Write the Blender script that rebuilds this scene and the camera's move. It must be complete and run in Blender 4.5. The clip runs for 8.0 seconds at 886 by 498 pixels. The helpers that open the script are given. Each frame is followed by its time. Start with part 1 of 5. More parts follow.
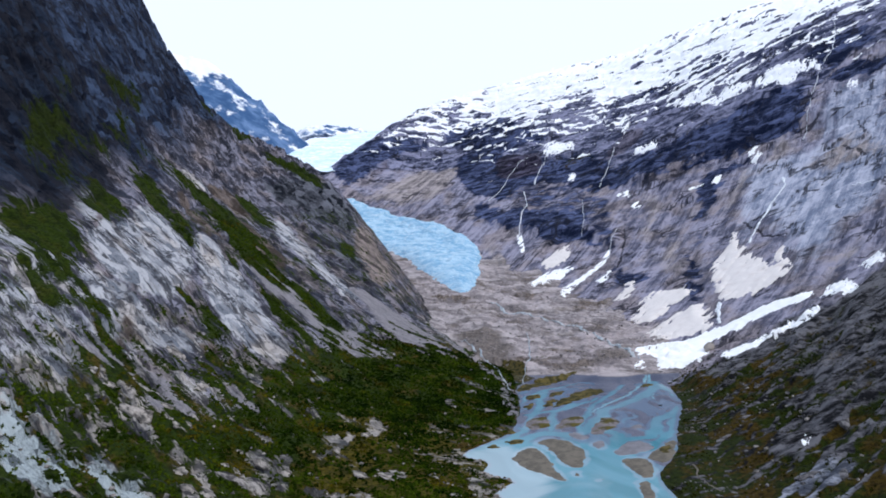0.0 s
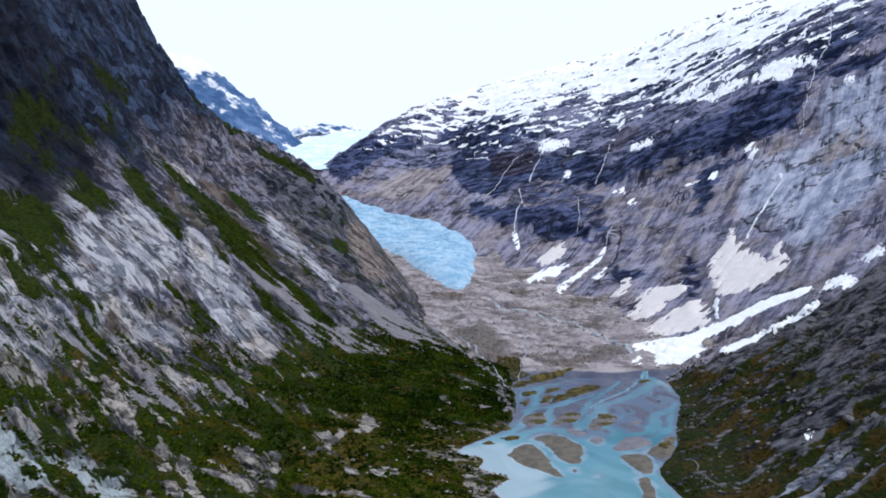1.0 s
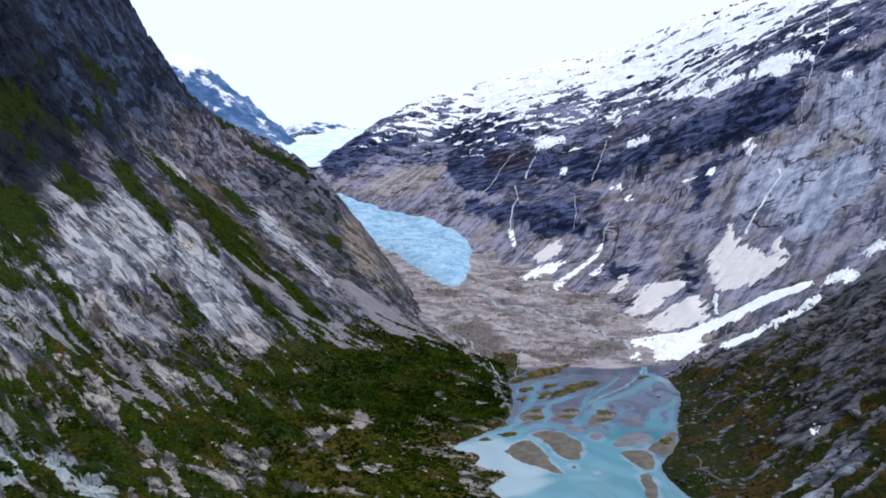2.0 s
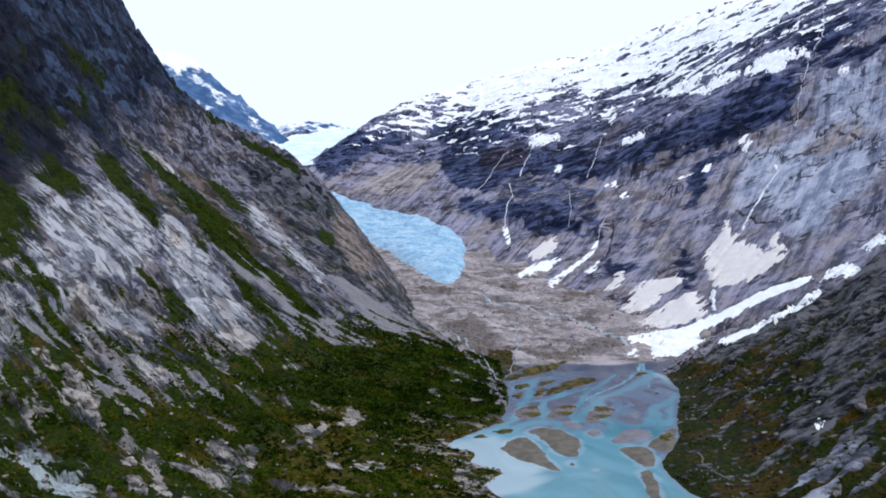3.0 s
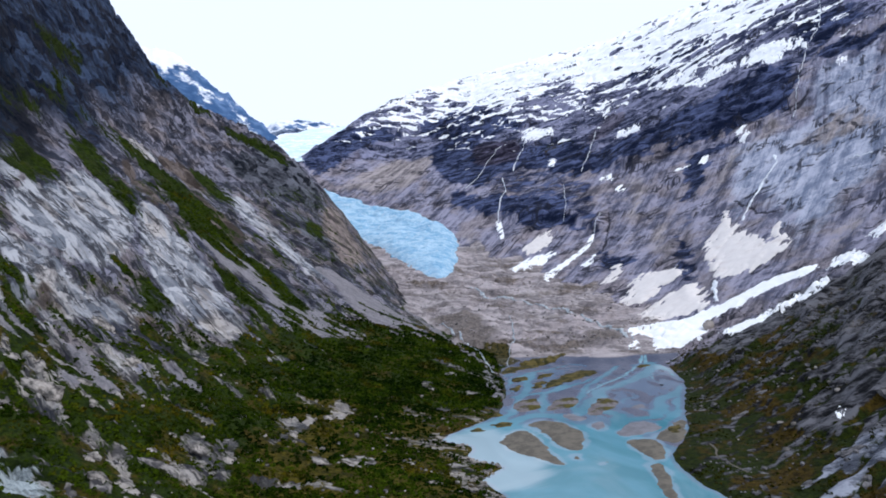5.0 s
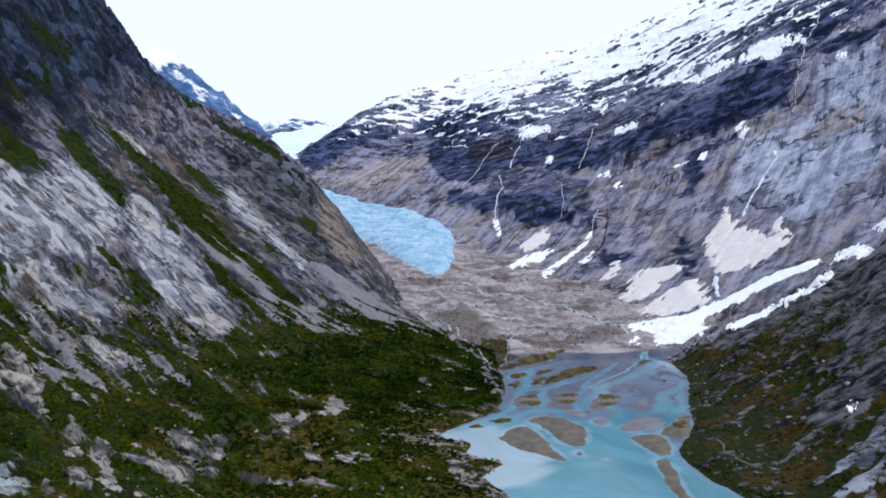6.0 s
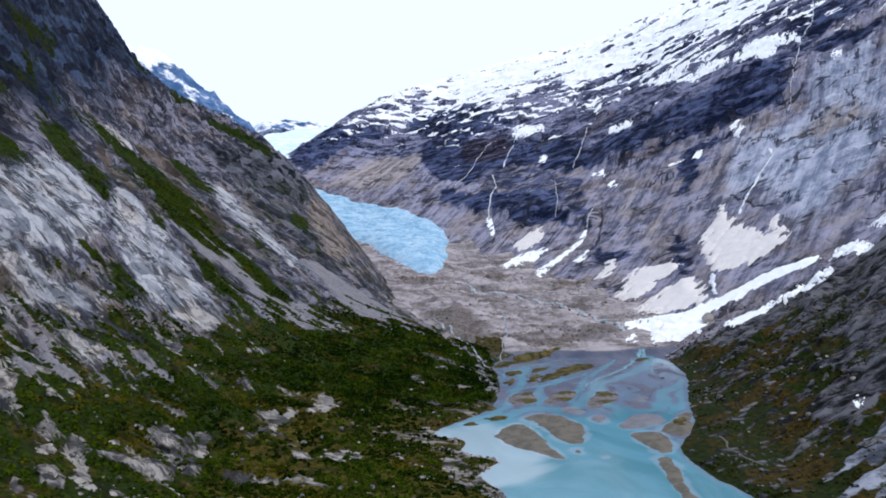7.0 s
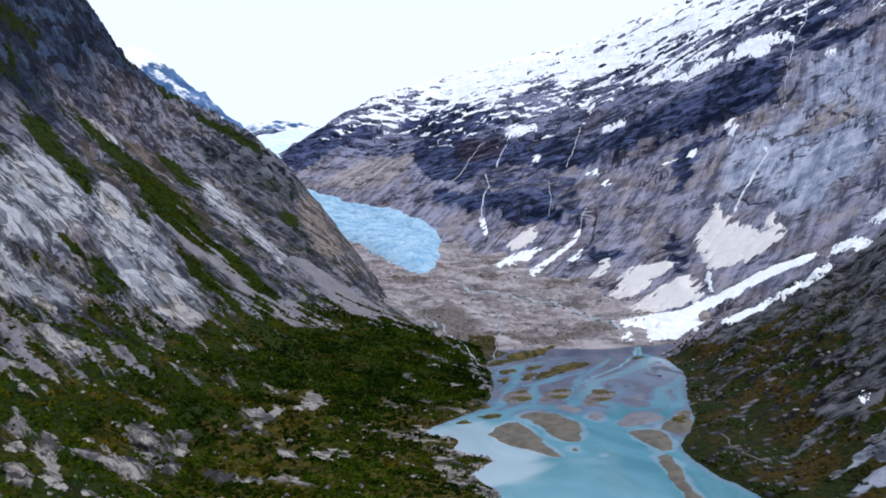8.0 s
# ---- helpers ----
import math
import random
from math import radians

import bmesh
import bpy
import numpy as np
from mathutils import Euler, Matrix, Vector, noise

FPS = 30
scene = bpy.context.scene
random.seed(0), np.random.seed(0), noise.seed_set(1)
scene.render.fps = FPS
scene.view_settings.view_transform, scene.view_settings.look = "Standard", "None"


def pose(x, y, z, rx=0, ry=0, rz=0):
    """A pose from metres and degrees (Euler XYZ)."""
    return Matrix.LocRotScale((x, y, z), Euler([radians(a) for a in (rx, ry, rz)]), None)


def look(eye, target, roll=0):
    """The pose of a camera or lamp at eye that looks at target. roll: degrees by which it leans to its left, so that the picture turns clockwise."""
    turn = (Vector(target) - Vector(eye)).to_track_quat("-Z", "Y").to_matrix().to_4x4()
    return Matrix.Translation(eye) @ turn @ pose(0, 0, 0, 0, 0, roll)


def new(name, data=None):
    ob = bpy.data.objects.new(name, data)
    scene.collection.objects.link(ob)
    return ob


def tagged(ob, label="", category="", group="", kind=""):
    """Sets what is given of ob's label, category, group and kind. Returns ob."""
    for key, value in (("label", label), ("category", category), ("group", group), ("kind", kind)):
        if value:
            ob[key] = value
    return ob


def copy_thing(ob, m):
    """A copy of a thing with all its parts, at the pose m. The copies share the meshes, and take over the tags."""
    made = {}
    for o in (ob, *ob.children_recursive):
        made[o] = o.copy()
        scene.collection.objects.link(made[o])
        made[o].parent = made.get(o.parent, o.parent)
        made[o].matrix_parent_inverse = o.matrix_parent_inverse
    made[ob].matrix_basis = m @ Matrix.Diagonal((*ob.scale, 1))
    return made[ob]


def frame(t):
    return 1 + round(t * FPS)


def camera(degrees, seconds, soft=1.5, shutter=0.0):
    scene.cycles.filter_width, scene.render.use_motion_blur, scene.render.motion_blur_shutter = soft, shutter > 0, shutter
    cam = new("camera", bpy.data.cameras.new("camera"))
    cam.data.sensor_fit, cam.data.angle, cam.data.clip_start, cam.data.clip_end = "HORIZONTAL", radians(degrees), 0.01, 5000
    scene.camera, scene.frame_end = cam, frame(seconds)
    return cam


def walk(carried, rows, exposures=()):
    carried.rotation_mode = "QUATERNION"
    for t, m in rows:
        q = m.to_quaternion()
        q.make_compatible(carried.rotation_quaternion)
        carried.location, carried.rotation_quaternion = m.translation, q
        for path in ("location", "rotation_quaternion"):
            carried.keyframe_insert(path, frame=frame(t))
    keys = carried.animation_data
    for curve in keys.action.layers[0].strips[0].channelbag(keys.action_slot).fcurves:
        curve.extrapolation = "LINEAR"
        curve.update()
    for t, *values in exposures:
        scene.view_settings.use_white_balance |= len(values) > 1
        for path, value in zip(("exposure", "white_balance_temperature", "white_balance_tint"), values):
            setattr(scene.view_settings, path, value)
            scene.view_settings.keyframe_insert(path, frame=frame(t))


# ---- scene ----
cam = camera(63.9, 8.0, soft=1.8)
METRES, EYE, TILT, LEAN, TURN = 200.0, 275.0, -2.4, 1.5, 0.0
ROWS = [
    (0.0, 0.0, 0.0, 0.0, 0.0, 0.0, -0.0),
    (0.5, 0.0022, 0.0501, -0.028, -0.21, 0.02, -0.0),
    (1.0, 0.0044, 0.1025, -0.0551, -0.42, 0.07, 0.04),
    (1.5, 0.0051, 0.1579, -0.0825, -0.59, 0.1, 0.07),
    (3.0, 0.0089, 0.3255, -0.1646, -1.28, 0.26, 0.15),
    (3.5, 0.0105, 0.3844, -0.1916, -1.51, 0.36, 0.26),
    (4.0, 0.0099, 0.4443, -0.2186, -1.69, 0.42, 0.32),
    (4.5, 0.0064, 0.5055, -0.2456, -1.84, 0.46, 0.42),
    (6.0, -0.0045, 0.6791, -0.3286, -2.32, 0.59, 0.48),
    (6.5, -0.005, 0.735, -0.3557, -2.6, 0.72, 0.48),
    (7.0, -0.0031, 0.7915, -0.3832, -2.9, 0.86, 0.49),
    (7.5, 0.0007, 0.8456, -0.408, -3.18, 0.98, 0.48),
    (8.0, 0.0036, 0.8998, -0.4339, -3.5, 1.14, 0.49),
]
walk(cam, [(t, pose(0, 0, EYE, TILT, LEAN, TURN) @ pose(METRES * x, METRES * y, METRES * z, 90 + pitch, roll, yaw)) for t, x, y, z, yaw, pitch, roll in ROWS])

# ---- daylight: a bright overcast sky with a broad, weak sun behind the cloud ----
SUN_UP, SUN_ROUND = radians(44), radians(120)
world = bpy.data.worlds.new("overcast_sky")
scene.world = world
world.use_nodes = True
wt = world.node_tree
wt.nodes.clear()
sky = wt.nodes.new("ShaderNodeTexSky")
sky.sky_type, sky.sun_disc, sky.sun_elevation, sky.sun_rotation = "NISHITA", False, SUN_UP, SUN_ROUND
sky.air_density, sky.dust_density, sky.ozone_density = 1.0, 6.0, 1.0
cloud = wt.nodes.new("ShaderNodeMix")
cloud.data_type = "RGBA"
cloud.inputs["Factor"].default_value = 0.9
cloud.inputs["B"].default_value = (10.0, 11.4, 14.1, 1)
glow = wt.nodes.new("ShaderNodeBackground")
glow.inputs["Strength"].default_value = 0.1
out = wt.nodes.new("ShaderNodeOutputWorld")
wt.links.new(sky.outputs["Color"], cloud.inputs["A"])
wt.links.new(cloud.outputs["Result"], glow.inputs["Color"])
wt.links.new(glow.outputs["Background"], out.inputs["Surface"])
sun = new("sun", bpy.data.lights.new("sun", "SUN"))
sun.data.energy, sun.data.angle, sun.data.color = 1.3, radians(12), (1.0, 0.97, 0.93)
sun.matrix_world = look((0, 0, 0), (-math.sin(SUN_ROUND) * math.cos(SUN_UP), -math.cos(SUN_ROUND) * math.cos(SUN_UP), -math.sin(SUN_UP)))


# ---- the lie of the land: control nets of the two valley sides and the valley floor between ----
def lattice(ix, iy, iz, seed):
    """Random values from 0 to 1 at whole-numbered places."""
    h = ix.astype(np.int64) * 374761393 + iy.astype(np.int64) * 668265263 + iz.astype(np.int64) * 2147483647 + seed * 144665
    h = (h ^ (h >> 13)) * 1274126177 & 0xFFFFFFFF
    h = (h ^ (h >> 15)) * 2246822519 & 0xFFFFFFFF
    return ((h ^ (h >> 16)) & 0xFFFFFF) / float(0xFFFFFF)


def grain(x, y, seed=0, z=0.0):
    """Smooth noise from -1 to 1."""
    x, y, z = np.broadcast_arrays(np.asarray(x, float), np.asarray(y, float), np.asarray(z, float))
    fx, fy, fz = np.floor(x), np.floor(y), np.floor(z)
    ux, uy, uz = (q * q * q * (q * (q * 6 - 15) + 10) for q in (x - fx, y - fy, z - fz))
    total = 0.0
    flat = not np.any(z)
    for a in (0, 1):
        for b in (0, 1):
            for c in ((0,) if flat else (0, 1)):
                w = (ux if a else 1 - ux) * (uy if b else 1 - uy) * (1.0 if flat else (uz if c else 1 - uz))
                total = total + w * lattice(fx + a, fy + b, fz + c, seed)
    return total * 2 - 1


def fbm(x, y, seed=0, octaves=4, gain=0.5):
    total, amp, norm = 0.0, 1.0, 0.0
    for k in range(octaves):
        total, norm = total + amp * grain(x * 2**k + 17.3 * k, y * 2**k - 9.1 * k, seed + k), norm + amp
        amp *= gain
    return total / norm


def ridged(x, y, seed=0, octaves=4, gain=0.5):
    """Sharp crests at 1, broad hollows towards 0."""
    total, amp, norm = 0.0, 1.0, 0.0
    for k in range(octaves):
        total, norm = total + amp * (1 - np.abs(grain(x * 2**k + 31.7 * k, y * 2**k + 5.3 * k, seed + k))) ** 2, norm + amp
        amp *= gain
    return total / norm


def blocks(x, y, seed=0, tilt=0.9):
    """Jointed rock: tilted flat faces, each over its own cell of about 1 by 1, with clefts between; about -1 to 1. Also each face's own shade."""
    fx, fy = np.floor(x), np.floor(y)
    near, second = np.full(np.shape(x), 9.0), np.full(np.shape(x), 9.0)
    face, shade = np.zeros(np.shape(x)), np.zeros(np.shape(x))
    for a in (-1, 0, 1):
        for b in (-1, 0, 1):
            cx, cy = fx + a, fy + b
            r = lattice(cx, cy, 0 * cx, seed)
            dx, dy = x - cx - 0.1 - 0.8 * r, y - cy - 0.1 - 0.8 * lattice(cx, cy, 0 * cx, seed + 1)
            d = np.hypot(dx, dy)
            first = d < near
            second = np.where(first, near, np.minimum(second, d))
            turn = 6.283 * (r * 7.31 % 1.0)
            face = np.where(first, (r * 5.17 % 1.0) * 1.2 - 0.6 + tilt * (np.cos(turn) * dx + np.sin(turn) * dy), face)
            shade = np.where(first, r * 3.71 % 1.0, shade)
            near = np.where(first, d, near)
    return face - 0.9 * np.clip(0.14 - (second - near), 0, 0.14) / 0.14, shade


def step(a, b, v):
    q = np.clip((v - a) / (b - a), 0, 1)
    return q * q * (3 - 2 * q)


def net(table, u, v):
    """A uniform cubic B-spline surface over a net of control heights."""
    out = 0.0
    (iu, fu), (iv, fv) = ((np.floor(q), q - np.floor(q)) for q in (u, v))
    for p in range(4):
        for q in range(4):
            w = 1.0
            for f, k in ((fu, p), (fv, q)):
                w = w * ((1 - f) ** 3, 3 * f**3 - 6 * f**2 + 4, -3 * f**3 + 3 * f**2 + 3 * f + 1, f**3)[k] / 6
            i = np.clip(iu + p - 1, 0, table.shape[0] - 1).astype(int)
            j = np.clip(iv + q - 1, 0, table.shape[1] - 1).astype(int)
            out = out + w * table[i, j]
    return out


LEFT_NET = np.array([
    [343, 381, 434, 524, 688, 902, 1074, 1104, 877, 681, 477, 250],
    [252, 294, 346, 419, 564, 628, 725, 801, 603, 472, 353, 203],
    [159, 200, 250, 254, 316, 332, 372, 498, 529, 443, 333, 178],
    [79, 106, 141, 184, 241, 286, 292, 365, 487, 414, 283, 105],
    [38, 66, 64, 107, 103, 159, 206, 268, 428, 283, 109, -48],
    [15, 31, 11, 41, 38, 86, 118, 187, 222, 35, -63, -135],
    [-3, 13, 16, 0, 12, 56, 41, 4, -11, -37, -62, -91],
    [-25, -15, -13, -24, -10, 8, -21, -77, -82, -38, -2, 6],
], float)

RIGHT_NET = np.array([
    [-697, -404, -120, 135, 309, 635, 772, 861, 935, 981],
    [-586, -288, 60, 515, 680, 889, 940, 988, 1029, 1029],
    [-472, -218, 69, 430, 469, 575, 856, 1019, 1108, 1070],
    [-352, -167, 10, 195, 409, 675, 849, 952, 1102, 1071],
    [-232, -99, 31, 166, 380, 547, 745, 1053, 1154, 1079],
    [-127, -40, 40, 90, 303, 563, 746, 1056, 1194, 1112],
    [-59, -20, -17, 80, 262, 587, 856, 1037, 1212, 1201],
    [-39, -18, -22, 154, 353, 520, 881, 1037, 1182, 1257],
    [-63, -17, 104, 213, 440, 666, 913, 1048, 1179, 1286],
    [9, 184, 348, 471, 721, 942, 1053, 1119, 1208, 1310],
], float)


def left_base(x, y):
    """The left valley side: heights over x from -780 (every 130 m) and y from 250 (every 190 m)."""
    return net(LEFT_NET, (x + 780) / 130, (y - 250) / 190) + 0.9 * np.maximum(0, -800 - x)


def along(x, y):
    """Metres along the right wall (towards the camera) and up across it, from its foot."""
    return (x - 440) * 0.645 - (y - 1360) * 0.764, (x - 440) * 0.764 + (y - 1360) * 0.645


def across(s, d):
    return 440 + 0.645 * s + 0.764 * d, 1360 - 0.764 * s + 0.645 * d


def right_base(x, y):
    """The right valley side: heights every 330 m along the wall and every 320 m across it."""
    s, d = along(x, y)
    return net(RIGHT_NET, (s + 2300) / 330, (d + 700) / 320)


FLOOR_Y = np.array([-5000, 1165, 1185, 1245, 1330, 1440, 1600, 1800, 1900, 2350, 2800, 3300, 5000], float)
FLOOR_Z = np.array([-1.6, -1.6, 6, 22, 33, 40, 58, 84, 96, 200, 330, 430, 470], float)


def floor_base(x, y):
    """The valley floor: lake bed, then the moraine that rises to the ice; it climbs a little to its left."""
    bend = y + 26 * grain(x / 70, 0.5, 3) + 0.12 * (x - 150)
    return np.interp(bend, FLOOR_Y, FLOOR_Z) + step(1200, 1500, y) * (1 - step(1900, 2300, y)) * np.clip(150 - x, -60, 180) * 0.07


# ---- materials ----
class Nodes:
    """A short way to write a node material."""

    def __init__(self, name):
        self.mat = bpy.data.materials.new(name)
        self.mat.use_nodes = True
        self.tree = self.mat.node_tree
        self.tree.nodes.clear()
        self.shader = self.tree.nodes.new("ShaderNodeBsdfPrincipled")
        self.out = self.tree.nodes.new("ShaderNodeOutputMaterial")
        self.tree.links.new(self.shader.outputs["BSDF"], self.out.inputs["Surface"])
        self.place = self.tree.nodes.new("ShaderNodeTexCoord").outputs["Object"]

    def put(self, value, socket):
        if isinstance(value, bpy.types.NodeSocket):
            self.tree.links.new(value, socket)
        elif isinstance(value, tuple):
            socket.default_value = (*value, 1) if len(value) == 3 and socket.type == "RGBA" else value
        else:
            socket.default_value = value

    def warp(self, stretch=(1, 1, 1), turn=(0, 0, 0)):
        n = self.tree.nodes.new("ShaderNodeMapping")
        self.tree.links.new(self.place, n.inputs["Vector"])
        n.vector_type = "TEXTURE"
        n.inputs["Scale"].default_value, n.inputs["Rotation"].default_value = [1 / a for a in stretch], [radians(a) for a in turn]
        return n.outputs["Vector"]

    def noise(self, size, detail=5.0, rough=0.55, stretch=(1, 1, 1), turn=(0, 0, 0), twist=0.0):
        """Noise from 0 to 1 whose lumps are about size metres."""
        n = self.tree.nodes.new("ShaderNodeTexNoise")
        self.tree.links.new(self.warp(stretch, turn), n.inputs["Vector"])
        n.inputs["Scale"].default_value, n.inputs["Detail"].default_value = 1 / size, detail
        n.inputs["Roughness"].default_value, n.inputs["Distortion"].default_value = rough, twist
        return n.outputs["Fac"]

    def cells(self, size, stretch=(1, 1, 1), turn=(0, 0, 0), feature="DISTANCE_TO_EDGE"):
        n = self.tree.nodes.new("ShaderNodeTexVoronoi")
        n.feature = feature
        self.tree.links.new(self.warp(stretch, turn), n.inputs["Vector"])
        n.inputs["Scale"].default_value = 1 / size
        return n.outputs["Distance"]

    def facets(self, size, stretch=(1, 1, 1), turn=(0, 0, 0), bend=0.4):
        """A shade from 0 to 1 of its own for each angular plate of rock."""
        shift = self.tree.nodes.new("ShaderNodeVectorMath")
        shift.operation = "MULTIPLY_ADD"
        n = self.tree.nodes.new("ShaderNodeTexNoise")
        self.tree.links.new(self.place, n.inputs["Vector"])
        n.inputs["Scale"].default_value, n.inputs["Detail"].default_value = 2.0 / size, 3
        self.tree.links.new(n.outputs["Color"], shift.inputs[0])
        shift.inputs[1].default_value = (bend * size,) * 3
        self.tree.links.new(self.place, shift.inputs[2])
        turned = self.tree.nodes.new("ShaderNodeMapping")
        self.tree.links.new(shift.outputs["Vector"], turned.inputs["Vector"])
        turned.vector_type = "TEXTURE"
        turned.inputs["Scale"].default_value, turned.inputs["Rotation"].default_value = [1 / a for a in stretch], [radians(a) for a in turn]
        cell = self.tree.nodes.new("ShaderNodeTexVoronoi")
        self.tree.links.new(turned.outputs["Vector"], cell.inputs["Vector"])
        cell.inputs["Scale"].default_value = 1 / size
        tone = self.tree.nodes.new("ShaderNodeSeparateColor")
        self.tree.links.new(cell.outputs["Color"], tone.inputs["Color"])
        return tone.outputs["Red"]

    def veins(self, size, width, stretch=(1, 1, 1), turn=(0, 0, 0)):
        """Thin winding joints, 1 on the line."""
        off = self.sum(self.sum(self.noise(size, 4, 0.6, stretch, turn, 0.25), 0.5, "SUBTRACT"), 0.0, "ADD")
        return self.span(self.sum(off, off, "MULTIPLY"), 0.0, width * width, 1.0, 0.0)

    def attr(self, name):
        n = self.tree.nodes.new("ShaderNodeAttribute")
        n.attribute_name = name
        return n.outputs["Fac"]

    def vector(self, name):
        n = self.tree.nodes.new("ShaderNodeAttribute")
        n.attribute_name = name
        return n.outputs["Vector"]

    def span(self, value, a, b, c=0.0, d=1.0):
        n = self.tree.nodes.new("ShaderNodeMapRange")
        n.interpolation_type = "SMOOTHSTEP"
        for v, k in zip((value, a, b, c, d), ("Value", "From Min", "From Max", "To Min", "To Max")):
            self.put(v, n.inputs[k])
        return n.outputs["Result"]

    def sum(self, a, b, how="ADD"):
        n = self.tree.nodes.new("ShaderNodeMath")
        n.operation = how
        self.put(a, n.inputs[0]), self.put(b, n.inputs[1])
        return n.outputs[0]

    def mix(self, f, a, b, how="MIX"):
        n = self.tree.nodes.new("ShaderNodeMix")
        n.data_type, n.blend_type = "RGBA", how
        self.put(f, n.inputs["Factor"]), self.put(a, n.inputs["A"]), self.put(b, n.inputs["B"])
        return n.outputs["Result"]

    def mask(self, name, rag, a=0.42, b=0.58, pull=0.7):
        """A region's weight with a ragged rim."""
        return self.span(self.sum(self.attr(name), self.sum(self.sum(rag, 0.5, "SUBTRACT"), pull, "MULTIPLY")), a, b)

    def bump(self, height, strength=0.6, reach=1.0, before=None):
        n = self.tree.nodes.new("ShaderNodeBump")
        n.inputs["Strength"].default_value, n.inputs["Distance"].default_value = strength, reach
        self.put(height, n.inputs["Height"])
        if before:
            self.tree.links.new(before, n.inputs["Normal"])
        return n.outputs["Normal"]

    def done(self, colour, rough=0.9, normal=None, specular=0.1):
        self.put(colour, self.shader.inputs["Base Color"]), self.put(rough, self.shader.inputs["Roughness"])
        self.shader.inputs["Specular IOR Level"].default_value = specular
        if normal:
            self.tree.links.new(normal, self.shader.inputs["Normal"])
        return self.mat


def left_rock():
    """Gneiss slabs with joints that run down the fall line, moss in the gullies, scrub and heath below."""
    m = Nodes("left_rock")
    m.place = m.vector("lay")
    streak = m.noise(6, 8, 0.7, (0.19, 1, 1), (0, 0, 2), 0.1)
    long = m.noise(24, 7, 0.66, (0.2, 1, 1), (0, 0, 3), 0.1)
    cross = m.noise(15, 6, 0.66, (0.38, 1, 1), (0, 0, 50), 0.3)
    fine = m.noise(2.2, 5, 0.72, (0.45, 1, 1))
    broad = m.noise(60, 4, 0.55)
    rag = m.noise(16, 8, 0.74, (0.4, 1, 1))
    plate = m.facets(13, (0.5, 1, 1), (0, 0, 14), 0.18)
    facet = m.sum(m.sum(m.attr("shade"), 0.5, "MULTIPLY"), m.sum(plate, 0.5, "MULTIPLY"))
    face = m.sum(m.sum(m.sum(facet, 0.26, "MULTIPLY"), m.sum(fine, 0.12, "MULTIPLY")), m.sum(m.sum(streak, 0.34, "MULTIPLY"), m.sum(long, 0.28, "MULTIPLY")))
    ledge = m.facets(20, (0.8, 1, 1), (0, 0, -40), 0.3)
    steep = m.sum(m.sum(m.sum(m.sum(m.sum(facet, 0.5, "MULTIPLY"), m.sum(ledge, 0.5, "MULTIPLY")), 0.34, "MULTIPLY"), m.sum(fine, 0.14, "MULTIPLY")), m.sum(m.sum(streak, 0.2, "MULTIPLY"), m.sum(cross, 0.32, "MULTIPLY")))
    rock = m.mix(m.span(face, 0.41, 0.59), (0.028, 0.032, 0.048), (0.245, 0.24, 0.305))
    rock = m.mix(m.span(broad, 0.46, 0.64), rock, m.mix(m.span(face, 0.41, 0.59), (0.04, 0.036, 0.042), (0.25, 0.215, 0.225)))
    calm = m.sum(m.sum(m.sum(facet, 0.4, "MULTIPLY"), m.sum(fine, 0.12, "MULTIPLY")), m.sum(m.sum(streak, 0.2, "MULTIPLY"), m.sum(long, 0.28, "MULTIPLY")))
    pale = m.mix(m.span(calm, 0.38, 0.58), (0.15, 0.165, 0.2), (0.44, 0.445, 0.48))
    pale = m.mix(m.span(m.noise(46, 5, 0.6, (0.5, 1, 1)), 0.5, 0.62), pale, m.mix(m.span(calm, 0.38, 0.58), (0.2, 0.185, 0.185), (0.48, 0.445, 0.435)))
    rock = m.mix(m.mask("slab", rag, 0.4, 0.6, 1.0), rock, pale)
    rock = m.mix(m.sum(m.attr("low"), 0.8, "MULTIPLY"), rock, m.mix(m.span(face, 0.4, 0.58), (0.036, 0.035, 0.034), (0.4, 0.36, 0.325)))
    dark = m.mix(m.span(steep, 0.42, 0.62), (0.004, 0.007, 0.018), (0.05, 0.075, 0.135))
    # near crags get less sky: that shade is put into the colour here
    dark = m.mix(m.span(m.attr("deep_shade"), 0.2, 0.9), dark, m.mix(m.span(steep, 0.42, 0.64), (0.0015, 0.003, 0.008), (0.019, 0.03, 0.055)))
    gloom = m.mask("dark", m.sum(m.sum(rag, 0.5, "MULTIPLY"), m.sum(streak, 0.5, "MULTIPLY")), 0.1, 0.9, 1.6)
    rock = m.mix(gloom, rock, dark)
    joints = m.sum(m.veins(20, 0.05, (0.16, 1, 1), (0, 0, 3)), m.sum(m.veins(24, 0.035, (0.5, 1, 1), (0, 0, 56)), m.span(m.noise(34, 3), 0.5, 0.56), "MULTIPLY"), "MAXIMUM")
    joints = m.sum(joints, m.span(m.cells(15, (0.22, 1, 1), (0, 0, 4)), 0.0, 0.05, 0.5, 0.0), "MAXIMUM")
    rock = m.mix(m.sum(m.sum(joints, m.span(m.noise(24, 4, 0.6), 0.4, 0.52, 0.15, 1.0), "MULTIPLY"), 0.85, "MULTIPLY"), rock, (0.014, 0.015, 0.022))
    scree = m.mix(m.span(m.sum(m.sum(fine, 0.5, "MULTIPLY"), m.sum(streak, 0.5, "MULTIPLY")), 0.4, 0.6), (0.14, 0.135, 0.15), (0.255, 0.24, 0.262))
    rock = m.mix(m.mask("scree", rag, 0.38, 0.62, 1.1), rock, scree)
